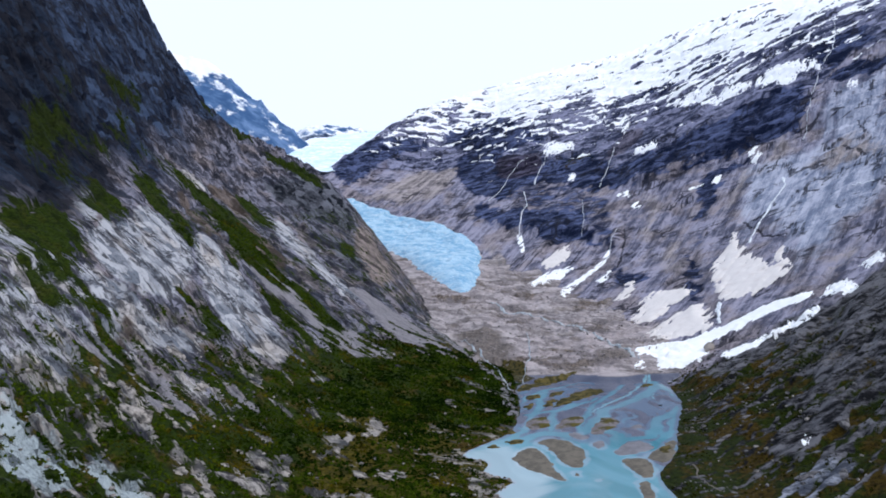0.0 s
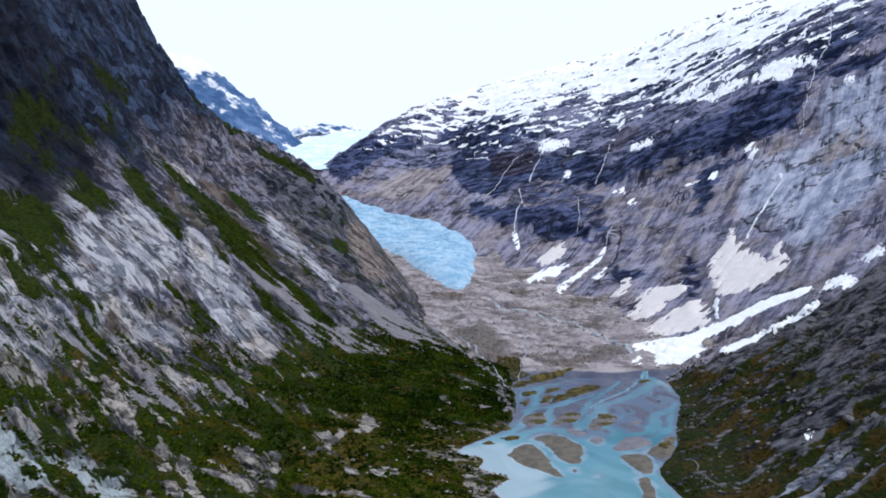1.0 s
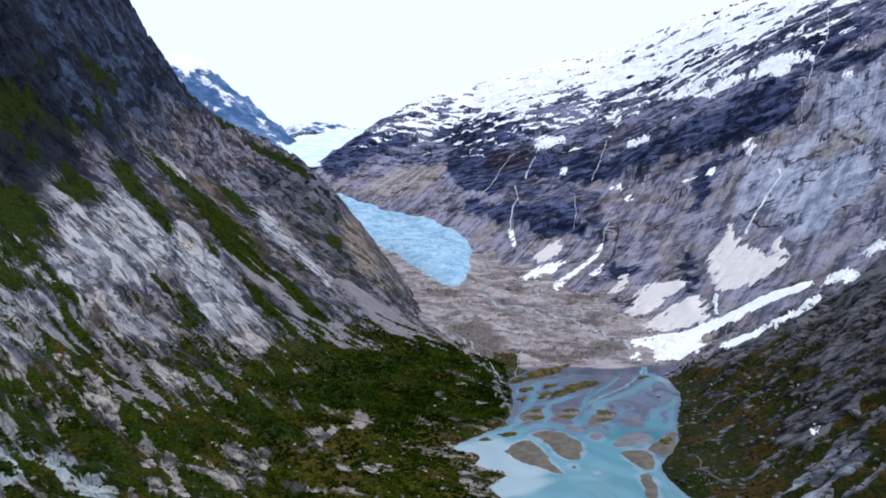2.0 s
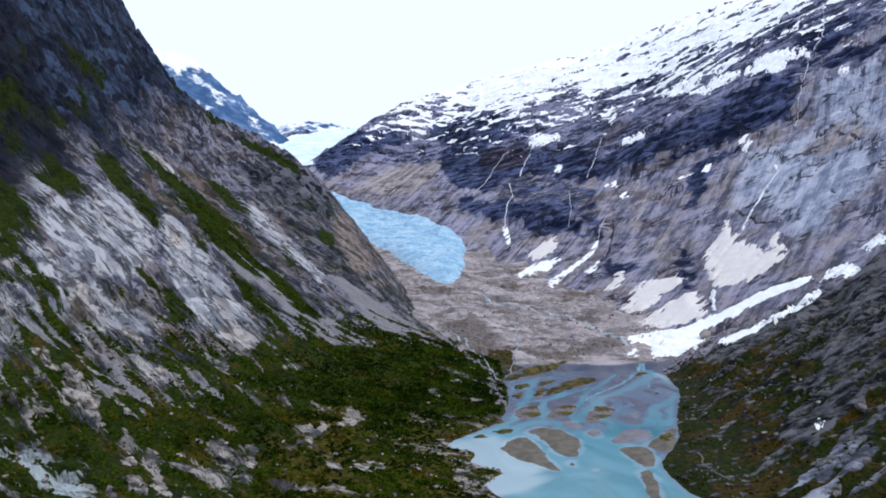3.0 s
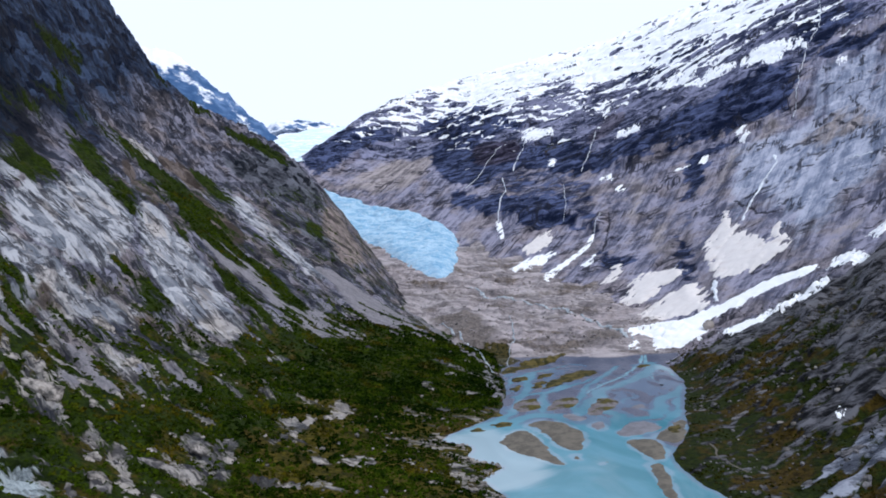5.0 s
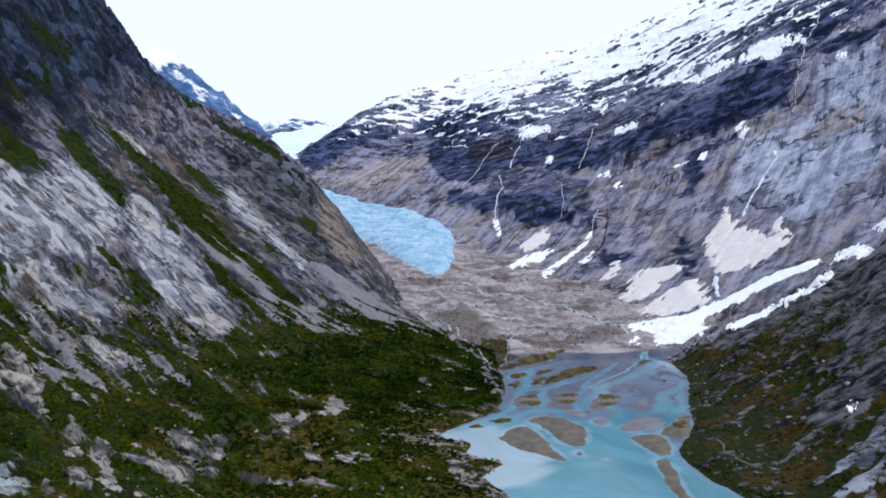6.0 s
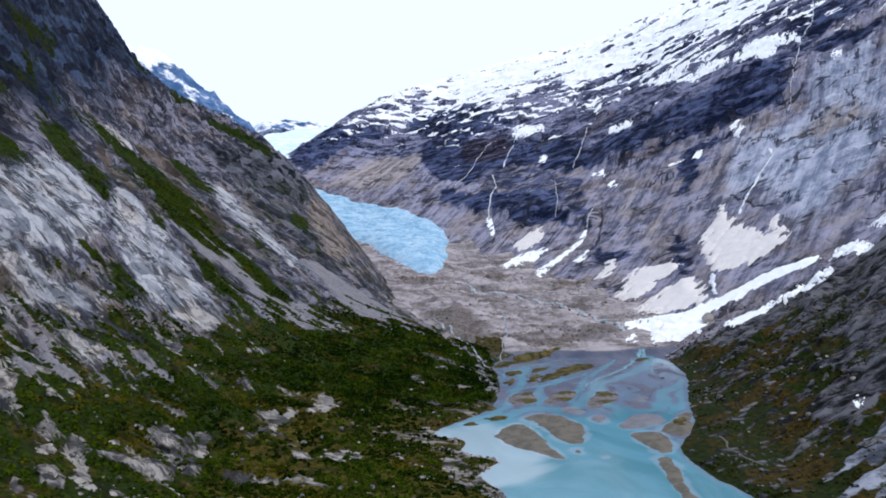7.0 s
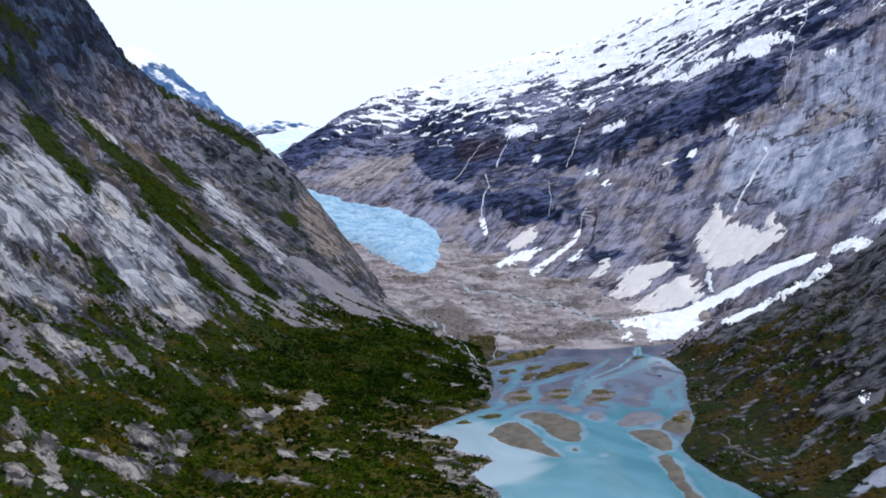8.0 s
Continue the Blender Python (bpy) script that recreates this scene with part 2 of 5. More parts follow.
    rock = m.mix(m.mask("rubble", rag, 0.38, 0.62, 1.1), rock, m.mix(m.span(m.sum(m.sum(fine, 0.6, "MULTIPLY"), m.sum(plate, 0.3, "MULTIPLY")), 0.3, 0.6), (0.08, 0.095, 0.105), (0.39, 0.445, 0.47)))
    rust = m.mix(m.span(face, 0.38, 0.6), (0.05, 0.043, 0.045), (0.29, 0.238, 0.225))
    rock = m.mix(m.mask("rust", rag, 0.35, 0.65, 0.9), rock, rust)
    rock = m.mix(m.sum(m.mask("earth", rag, 0.35, 0.7, 1.0), 0.85, "MULTIPLY"), rock, m.mix(m.span(face, 0.4, 0.6), (0.045, 0.034, 0.028), (0.17, 0.133, 0.115)))
    rock = m.mix(m.mask("crest", m.sum(m.sum(facet, 0.4, "MULTIPLY"), m.sum(cross, 0.6, "MULTIPLY")), 0.44, 0.58, 1.8), rock, m.mix(m.span(steep, 0.42, 0.62), (0.006, 0.008, 0.013), (0.13, 0.136, 0.165)))
    heath = m.noise(4, 7, 0.74)
    green = m.mix(m.span(heath, 0.36, 0.64), (0.006, 0.013, 0.001), (0.026, 0.043, 0.003))
    green = m.mix(m.sum(m.span(m.noise(34, 5, 0.65), 0.5, 0.64), m.span(m.attr("low"), 0.0, 1.0, 0.2, 1.0), "MULTIPLY"), green, m.mix(m.span(heath, 0.38, 0.64), (0.02, 0.016, 0.003), (0.085, 0.062, 0.01)))
    green = m.mix(m.sum(m.mask("ochre", m.noise(22, 6, 0.7), 0.4, 0.7, 1.2), 0.8, "MULTIPLY"), green, m.mix(m.span(heath, 0.36, 0.64), (0.018, 0.016, 0.002), (0.105, 0.078, 0.01)))
    green = m.mix(m.span(m.noise(26, 5, 0.65), 0.5, 0.6), green, m.mix(0.7, green, (0.004, 0.009, 0.001)))
    # moss on the dark crags takes the same painted shade
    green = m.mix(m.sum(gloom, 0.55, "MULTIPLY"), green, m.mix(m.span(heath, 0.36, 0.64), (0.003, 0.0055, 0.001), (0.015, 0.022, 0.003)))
    cover = m.mask("green", m.sum(m.sum(streak, 0.5, "MULTIPLY"), m.sum(m.noise(9, 8, 0.76, (0.22, 1, 1), (0, 0, 2)), 0.5, "MULTIPLY")), 0.42, 0.58, 2.4)
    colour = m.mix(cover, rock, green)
    bump = m.bump(m.sum(m.sum(m.sum(streak, long), cross), m.sum(fine, 0.5, "MULTIPLY")), 0.9, 3.0)
    return m.done(colour, 0.92, bump)


def right_rock():
    """Ice-scoured wall: banded dark gneiss above, smooth streaked slabs below, heath on the near flank."""
    m = Nodes("right_rock")
    m.place = m.vector("lay")
    turn, dip = (0, 0, 31), (0, 0, 97)
    strata = m.noise(15, 9, 0.7, (0.14, 1, 1), turn, 0.12)
    fall = m.noise(22, 6, 0.6, (0.09, 1, 1), dip, 0.15)
    patch = m.noise(36, 10, 0.72, (0.55, 1, 1), dip)
    fine = m.noise(5, 6, 0.72)
    rag = m.noise(40, 9, 0.74, (0.45, 1, 1), turn)
    plates = m.sum(m.sum(m.attr("shade"), 0.6, "MULTIPLY"), m.sum(m.facets(16, (0.45, 1, 1), turn, 0.3), 0.4, "MULTIPLY"))
    stain = m.noise(7, 6, 0.64, (0.06, 1, 1), dip, 0.2)
    slab = m.sum(m.sum(m.sum(plates, 0.12, "MULTIPLY"), m.sum(patch, 0.36, "MULTIPLY")), m.sum(m.sum(fall, 0.2, "MULTIPLY"), m.sum(m.sum(stain, 0.2, "MULTIPLY"), m.sum(fine, 0.12, "MULTIPLY"))))
    band = m.sum(m.sum(m.sum(plates, 0.26, "MULTIPLY"), m.sum(strata, 0.5, "MULTIPLY")), m.sum(m.sum(fall, 0.12, "MULTIPLY"), m.sum(fine, 0.12, "MULTIPLY")))
    tone = m.span(slab, 0.43, 0.56)
    rock = m.mix(tone, (0.075, 0.079, 0.122), (0.325, 0.312, 0.4))
    rock = m.mix(m.span(m.noise(100, 5, 0.6), 0.44, 0.6), rock, m.mix(tone, (0.09, 0.082, 0.1), (0.31, 0.272, 0.3)))
    pale = m.mix(tone, (0.17, 0.2, 0.285), (0.46, 0.475, 0.575))
    rock = m.mix(m.mask("pale", m.sum(m.sum(rag, 0.4, "MULTIPLY"), m.sum(fall, 0.6, "MULTIPLY")), 0.3, 0.7, 1.4), rock, pale)
    warm = m.mix(tone, (0.14, 0.122, 0.125), (0.385, 0.338, 0.34))
    rock = m.mix(m.mask("warm", m.sum(m.sum(rag, 0.5, "MULTIPLY"), m.sum(fall, 0.5, "MULTIPLY")), 0.42, 0.9, 1.6), rock, warm)
    high = m.mix(m.span(band, 0.42, 0.58), (0.018, 0.025, 0.056), (0.25, 0.255, 0.365))
    rock = m.mix(m.mask("high", rag, 0.35, 0.65, 0.8), rock, high)
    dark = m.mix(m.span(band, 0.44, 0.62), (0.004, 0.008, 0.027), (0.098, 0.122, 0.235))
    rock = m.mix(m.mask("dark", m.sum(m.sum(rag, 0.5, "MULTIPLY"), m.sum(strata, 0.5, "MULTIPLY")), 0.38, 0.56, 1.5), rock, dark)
    rock = m.mix(m.sum(m.mask("rust", m.sum(m.sum(rag, 0.5, "MULTIPLY"), m.sum(strata, 0.5, "MULTIPLY")), 0.35, 0.65, 1.4), 0.5, "MULTIPLY"), rock, m.mix(m.span(band, 0.42, 0.62), (0.014, 0.008, 0.01), (0.11, 0.072, 0.075)))
    joints = m.sum(m.sum(m.veins(90, 0.02, (0.25, 1, 1), turn), m.veins(60, 0.024, (0.16, 1, 1), dip), "MAXIMUM"), m.sum(m.veins(60, 0.03, (0.3, 1, 1), (0, 0, 8)), m.span(m.noise(70, 3), 0.55, 0.6), "MULTIPLY"), "MAXIMUM")
    cracks = m.sum(joints, m.span(m.noise(80, 4), 0.5, 0.58), "MULTIPLY")
    # overhang shade along the carved cracks, painted as dark lines
    cracks = m.sum(cracks, m.span(m.sum(m.attr("crack_shade"), m.sum(m.sum(fine, 0.5, "SUBTRACT"), 0.8, "MULTIPLY")), 0.45, 0.65), "MAXIMUM")
    rock = m.mix(m.sum(cracks, 0.85, "MULTIPLY"), rock, (0.012, 0.013, 0.022))
    rib = m.sum(m.sum(m.noise(9, 8, 0.72, (0.3, 1, 1), (0, 0, 48), 0.2), 0.7, "MULTIPLY"), m.sum(m.sum(plates, 0.2, "MULTIPLY"), m.sum(m.noise(2.5, 5, 0.7), 0.1, "MULTIPLY")))
    old = m.mix(m.span(rib, 0.42, 0.58), (0.007, 0.0075, 0.0095), (0.14, 0.138, 0.155))
    old = m.mix(m.mask("bare", rag, 0.3, 0.7, 0.9), old, m.mix(m.span(rib, 0.38, 0.58), (0.05, 0.056, 0.075), (0.36, 0.38, 0.45)))
    rock = m.mix(m.span(m.attr("flank"), 0.3, 0.7), rock, old)
    heath = m.noise(5, 7, 0.74)
    green = m.mix(m.span(heath, 0.36, 0.64), (0.003, 0.007, 0.0006), (0.021, 0.031, 0.002))
    green = m.mix(m.span(m.noise(52, 6, 0.68), 0.47, 0.57), green, m.mix(m.span(heath, 0.36, 0.64), (0.012, 0.0075, 0.001), (0.062, 0.04, 0.005)))
    cover = m.mask("green", m.sum(m.sum(m.noise(18, 8, 0.76), 0.6, "MULTIPLY"), m.sum(rib, 0.4, "MULTIPLY")), 0.42, 0.58, 2.0)
    colour = m.mix(cover, rock, green)
    bump = m.bump(m.sum(m.sum(m.sum(strata, 0.6, "MULTIPLY"), m.sum(patch, 0.9, "MULTIPLY")), m.sum(m.sum(rib, 0.6, "MULTIPLY"), m.sum(fine, 0.4, "MULTIPLY"))), 0.8, 4.0)
    return m.done(colour, 0.9, bump)


def floor_ground():
    """Moraine: scoured grey and buff rock, rubble, a little heath near the delta; wet silt on the delta."""
    m = Nodes("floor_ground")
    lump = m.noise(30, 8, 0.7, (0.4, 1, 1), (0, 0, -12), 0.5)
    fine = m.noise(5, 6, 0.72)
    rock = m.mix(m.span(lump, 0.35, 0.66), (0.13, 0.114, 0.12), (0.43, 0.376, 0.385))
    rock = m.mix(m.sum(m.span(fine, 0.5, 0.68), 0.7, "MULTIPLY"), rock, (0.33, 0.3, 0.3))
    rock = m.mix(m.span(m.noise(50, 6, 0.68, (0.45, 1, 1), (0, 0, -15)), 0.5, 0.62), rock, m.mix(m.span(fine, 0.4, 0.6), (0.05, 0.042, 0.038), (0.18, 0.143, 0.12)))
    rock = m.mix(m.sum(m.span(m.noise(130, 4, 0.6), 0.4, 0.62), 0.5, "MULTIPLY"), rock, m.mix(m.span(lump, 0.38, 0.6), (0.1, 0.088, 0.095), (0.42, 0.385, 0.39)))
    rock = m.mix(m.sum(m.mask("brown", lump, 0.3, 0.8, 1.6), 0.8, "MULTIPLY"), rock, m.mix(m.span(fine, 0.38, 0.62), (0.05, 0.043, 0.037), (0.15, 0.125, 0.112)))
    silt = m.mix(m.span(m.noise(26, 5, 0.6, (1, 0.5, 1), (0, 0, 20)), 0.35, 0.65), (0.075, 0.085, 0.128), (0.12, 0.126, 0.168))
    colour = m.mix(m.span(m.attr("silt"), 0.4, 0.6), rock, silt)
    colour = m.mix(m.mask("green", m.noise(16, 6, 0.7)), colour, m.mix(m.span(fine, 0.4, 0.6), (0.012, 0.014, 0.005), (0.07, 0.055, 0.018)))
    return m.done(colour, m.span(m.attr("silt"), 0.4, 0.6, 0.92, 0.5), m.bump(m.sum(lump, m.sum(fine, 0.4, "MULTIPLY")), 0.8, 2.5))


def milky_water():
    m = Nodes("milky_water")
    swirl = m.noise(70, 4, 0.5, (1, 0.5, 1), (0, 0, 20), 1.2)
    colour = m.mix(m.span(swirl, 0.35, 0.65), (0.035, 0.185, 0.24), (0.085, 0.265, 0.34))
    colour = m.mix(m.sum(m.span(m.attr("shallow"), 0.25, 1.0), 0.8, "MULTIPLY"), colour, (0.11, 0.165, 0.24))
    colour = m.mix(m.sum(m.span(m.sum(m.attr("rim"), m.sum(m.sum(swirl, 0.5, "SUBTRACT"), 1.2, "MULTIPLY")), 0.2, 0.55), 0.4, "MULTIPLY"), colour, (0.3, 0.36, 0.44))
    colour = m.mix(m.sum(m.attr("delta"), 0.6, "MULTIPLY"), colour, m.mix(m.span(m.attr("shallow"), 0.1, 0.9), (0.135, 0.25, 0.325), (0.115, 0.147, 0.225)))
    plume = m.noise(110, 5, 0.6, (1, 0.45, 1), (0, 0, -25), 1.5)
    colour = m.mix(m.sum(m.span(plume, 0.5, 0.68), 0.15, "MULTIPLY"), colour, (0.36, 0.45, 0.5))
    # milky tint near the left shore, with white sky glare painted in
    colour = m.mix(m.sum(m.mask("milk_glare", plume, 0.5, 0.95, 1.6), 0.45, "MULTIPLY"), colour, (0.5, 0.56, 0.6))
    return m.done(colour, 0.16, m.bump(m.noise(2.5, 3, 0.5), 0.05, 0.3), 0.3)


def old_snow(name, tint, dirt):
    m = Nodes(name)
    soft = m.noise(14, 5, 0.6)
    colour = m.mix(m.span(soft, 0.38, 0.68), tint, tuple(c * 0.93 for c in tint))
    colour = m.mix(m.sum(m.span(m.noise(30, 6, 0.7, (1, 0.5, 1), (0, 0, 50)), 0.5, 0.72), dirt, "MULTIPLY"), colour, (0.55, 0.46, 0.42))
    return m.done(colour, 0.75, m.bump(m.noise(5, 4, 0.6), 0.4, 0.6))


def blue_ice():
    m = Nodes("blue_ice")
    band = m.noise(22, 6, 0.65, (0.45, 1, 1), (0, 0, -20), 0.6)
    fine = m.noise(6, 5, 0.7, (0.6, 1, 1), (0, 0, -20))
    colour = m.mix(m.span(band, 0.35, 0.62), (0.15, 0.36, 0.56), (0.39, 0.58, 0.73))
    colour = m.mix(m.span(fine, 0.52, 0.72), colour, (0.66, 0.76, 0.83))
    return m.done(colour, 0.5, m.bump(m.sum(band, fine), 0.9, 3.0), 0.4)


def far_rock():
    m = Nodes("far_rock")
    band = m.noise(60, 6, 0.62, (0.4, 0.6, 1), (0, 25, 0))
    # distance haze is put into the rock colour as blue
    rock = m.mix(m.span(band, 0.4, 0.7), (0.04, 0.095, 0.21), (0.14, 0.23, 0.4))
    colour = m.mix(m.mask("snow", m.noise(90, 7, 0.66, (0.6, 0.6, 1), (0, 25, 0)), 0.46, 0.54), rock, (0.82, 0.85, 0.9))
    return m.done(colour, 0.85, m.bump(band, 0.7, 8.0))


LEFT_ROCK, RIGHT_ROCK, FLOOR, WATER, ICE, FAR = left_rock(), right_rock(), floor_ground(), milky_water(), blue_ice(), far_rock()
SNOW_CLEAN, SNOW_PINK = old_snow("clean_snow", (0.93, 0.94, 0.96), 0.08), old_snow("dusty_snow", (0.74, 0.69, 0.67), 0.5)


def plain_rock(name, low, high):
    m = Nodes(name)
    lump = m.noise(7, 5, 0.6, (0.35, 1, 1), (0, 0, -35))
    colour = m.mix(m.span(lump, 0.38, 0.6), low, high)
    colour = m.mix(m.sum(m.span(m.cells(7, (0.6, 1, 0.8)), 0.0, 0.05, 1.0, 0.0), 0.35, "MULTIPLY"), colour, tuple(0.2 * c for c in low))
    colour = m.mix(m.span(m.attr("tone"), 0.0, 1.0, 0.0, 0.35), colour, tuple(0.5 * c for c in low))
    return m.done(colour, 0.9, m.bump(lump, 0.8, 0.8))


def gravel(name, low, high, rough=0.85):
    m = Nodes(name)
    colour = m.mix(m.span(m.noise(9, 6, 0.65), 0.38, 0.62), low, high)
    return m.done(colour, rough, m.bump(m.noise(1.5, 4, 0.6), 0.5, 0.2))


def overgrown(name, low, high, grass):
    m = Nodes(name)
    rag = m.noise(9, 6, 0.65)
    colour = m.mix(m.span(rag, 0.38, 0.62), low, high)
    colour = m.mix(m.span(m.noise(24, 4, 0.6), 0.44, 0.58), colour, m.mix(m.span(rag, 0.38, 0.62), tuple(0.4 * c for c in grass), grass))
    return m.done(colour, 0.85, m.bump(m.noise(1.5, 4, 0.6), 0.5, 0.2))


def foliage(name, dark, light, autumn):
    m = Nodes(name)
    tone = m.attr("tone")
    colour = m.mix(tone, dark, light)
    colour = m.mix(m.span(m.noise(45, 3, 0.6), 0.52, 0.68), colour, m.mix(tone, dark, autumn))
    return m.done(colour, 1.0, None, 0.02)


def upper_ice():
    m = Nodes("upper_ice")
    band = m.noise(50, 6, 0.7, (0.6, 1, 1), (0, 0, 8), 1.0)
    return m.done(m.mix(m.span(band, 0.44, 0.6), (0.58, 0.75, 0.87), (0.84, 0.88, 0.92)), 0.7, m.bump(band, 0.8, 8.0))


def foam():
    m = Nodes("foam")
    return m.done(m.mix(m.span(m.noise(6, 5, 0.7), 0.35, 0.6), (0.45, 0.49, 0.55), (0.8, 0.83, 0.88)), 0.6)


PALE_ROCK, GREY_ROCK, DARK_ROCK = plain_rock("pale_rock", (0.062, 0.058, 0.056), (0.36, 0.325, 0.3)), plain_rock("grey_rock", (0.04, 0.04, 0.044), (0.185, 0.175, 0.18)), plain_rock("dark_rock", (0.02, 0.02, 0.024), (0.05, 0.05, 0.055))
HALF_BAR = overgrown("half_grown_gravel", (0.13, 0.115, 0.12), (0.2, 0.18, 0.185), (0.085, 0.072, 0.018))
MORAINE_ROCK = plain_rock("moraine_rock", (0.12, 0.108, 0.11), (0.36, 0.32, 0.325))
BAR, WET_BAR, GRASS_BAR = gravel("gravel_bar", (0.1, 0.09, 0.075), (0.155, 0.136, 0.112)), gravel("wet_gravel", (0.14, 0.135, 0.15), (0.19, 0.185, 0.205), 0.5), gravel("grassy_gravel", (0.022, 0.022, 0.006), (0.11, 0.085, 0.028))
LEAF, HEATH = foliage("birch_leaves", (0.008, 0.019, 0.001), (0.042, 0.066, 0.004), (0.09, 0.068, 0.006)), foliage("heath_leaves", (0.008, 0.011, 0.001), (0.03, 0.034, 0.004), (0.055, 0.037, 0.006))
GREY_ROCK_BARK = gravel("birch_bark", (0.12, 0.11, 0.1), (0.4, 0.38, 0.36), 0.9)
THICKET = foliage("thicket_leaves", (0.0035, 0.01, 0.001), (0.014, 0.029, 0.002), (0.035, 0.028, 0.003))
RAPIDS = gravel("rapids", (0.11, 0.235, 0.3), (0.2, 0.34, 0.41), 0.25)
FOAM, STREAM, ICE_UPPER = foam(), gravel("stream_water", (0.22, 0.26, 0.3), (0.42, 0.45, 0.48), 0.3), upper_ice()


# ---- the land ----
def mesh_of(name, verts, faces, material, attrs=None, smooth=True):
    me = bpy.data.meshes.new(name)
    verts, faces = np.asarray(verts, np.float32), np.asarray(faces, np.int32)
    me.vertices.add(len(verts)), me.loops.add(faces.size), me.polygons.add(len(faces))
    me.vertices.foreach_set("co", verts.ravel())
    me.loops.foreach_set("vertex_index", faces.ravel())
    me.polygons.foreach_set("loop_start", np.arange(0, faces.size, faces.shape[1], dtype=np.int32))
    me.polygons.foreach_set("use_smooth", np.full(len(faces), smooth))
    me.update(calc_edges=True)
    for key, values in (attrs or {}).items():
        flat = np.asarray(values, np.float32)
        if flat.size == 3 * len(verts):
            me.attributes.new(key, "FLOAT_VECTOR", "POINT").data.foreach_set("vector", flat.ravel())
        else:
            me.attributes.new(key, "FLOAT", "POINT").data.foreach_set("value", flat.ravel())
    me.materials.append(material)
    return me


def quads(nu, nv):
    i = np.arange(nu * nv).reshape(nu, nv)
    return np.stack([i[:-1, :-1], i[1:, :-1], i[1:, 1:], i[:-1, 1:]], -1).reshape(-1, 4)


def lines(*runs):
    """Grid lines from runs of (from, to, spacing)."""
    return np.unique(np.round(np.concatenate([np.append(np.arange(a, b, c), b) for a, b, c in runs]), 2))


def rounded(outline, rounds=2):
    """The outline with its corners cut smooth."""
    pts = np.array(outline, float)
    for _ in range(rounds):
        nxt = np.roll(pts, -1, 0)
        pts = np.stack([0.78 * pts + 0.22 * nxt, 0.22 * pts + 0.78 * nxt], 1).reshape(-1, 2)
    return pts


def inside(outline, x, y):
    """Metres inside an outline (negative: outside)."""
    pts = rounded(outline)
    best, odd = np.full(np.shape(x), 1e9), np.zeros(np.shape(x), bool)
    for (ax, ay), (bx, by) in zip(pts, np.roll(pts, -1, 0)):
        ex, ey = bx - ax, by - ay
        k = np.clip(((x - ax) * ex + (y - ay) * ey) / (ex * ex + ey * ey + 1e-9), 0, 1)
        best = np.minimum(best, np.hypot(x - ax - k * ex, y - ay - k * ey))
        odd ^= ((ay > y) != (by > y)) & (x < (bx - ax) * (y - ay) / (by - ay + 1e-12) + ax)
    return np.where(odd, best, -best)


def beside(path, x, y):
    """Metres from a line."""
    pts = np.array(path, float)
    best = np.full(np.shape(x), 1e9)
    for (ax, ay), (bx, by) in zip(pts[:-1], pts[1:]):
        ex, ey = bx - ax, by - ay
        k = np.clip(((x - ax) * ex + (y - ay) * ey) / (ex * ex + ey * ey), 0, 1)
        best = np.minimum(best, np.hypot(x - ax - k * ex, y - ay - k * ey))
    return best


def region(outlines, x, y, soft, stray=1.0):
    """1 within any of the outlines, 0 well outside, 0.5 on the rims, which stray in and out."""
    total = np.zeros(np.shape(x))
    x, y = (x + stray * (14 * fbm(x / 55, y / 40, 31, 3) + 6 * fbm(x / 13, y / 9, 33, 3)), y + stray * (14 * fbm(x / 55, y / 40, 35, 3) + 6 * fbm(x / 13, y / 9, 37, 3)))
    for outline in outlines.values():
        pts = np.array(outline, float)
        (x0, y0), (x1, y1) = pts.min(0) - soft, pts.max(0) + soft
        some = (x > x0) & (x < x1) & (y > y0) & (y < y1)
        if some.any():
            total[some] = np.maximum(total[some], np.clip(0.5 + inside(outline, x[some], y[some]) / (2 * soft), 0, 1))
    return total


# green
GREEN = {}
GREEN["gully_one"] = [(-521, 1217), (-515, 1235), (-478, 1225), (-425, 1163), (-397, 1135), (-384, 1087), (-399, 1094), (-429, 1122), (-461, 1153), (-487, 1168), (-505, 1164)]
GREEN["gully_two"] = [(-513, 1331), (-501, 1354), (-478, 1360), (-443, 1363), (-398, 1356), (-336, 1287), (-317, 1264), (-272, 1244), (-249, 1233), (-264, 1171), (-296, 1169), (-327, 1163), (-361, 1195), (-408, 1256), (-443, 1309), (-479, 1318), (-511, 1308)]
GREEN["gully_three"] = [(-423, 1453), (-403, 1464), (-374, 1450), (-339, 1423), (-354, 1391), (-383, 1409), (-411, 1435)]
GREEN["gully_four"] = [(-271, 1358), (-247, 1355), (-224, 1287), (-247, 1302)]
GREEN["gully_five"] = [(-294, 1118), (-273, 1139), (-224, 1098), (-193, 1063), (-230, 1052), (-268, 1088)]
GREEN["gully_six"] = [(-275, 1221), (-231, 1217), (-193, 1196), (-164, 1170), (-182, 1129), (-228, 1159)]
GREEN["gully_seven"] = [(-330, 948), (-325, 968), (-306, 949), (-291, 931), (-296, 901), (-310, 916)]
GREEN["tuft_a"] = [(-360, 952), (-346, 955), (-332, 937), (-344, 935)]
GREEN["tuft_b"] = [(-358, 1151), (-337, 1141), (-319, 1126), (-326, 1105)]
GREEN["tuft_c"] = [(-217, 1529), (-199, 1561), (-188, 1513), (-205, 1477)]
GREEN["ledge_a"] = [(-519, 1047), (-516, 1074), (-492, 1070), (-472, 1053), (-476, 1029), (-496, 1019)]
GREEN["ledge_b"] = [(-491, 937), (-480, 937), (-460, 907), (-464, 888)]
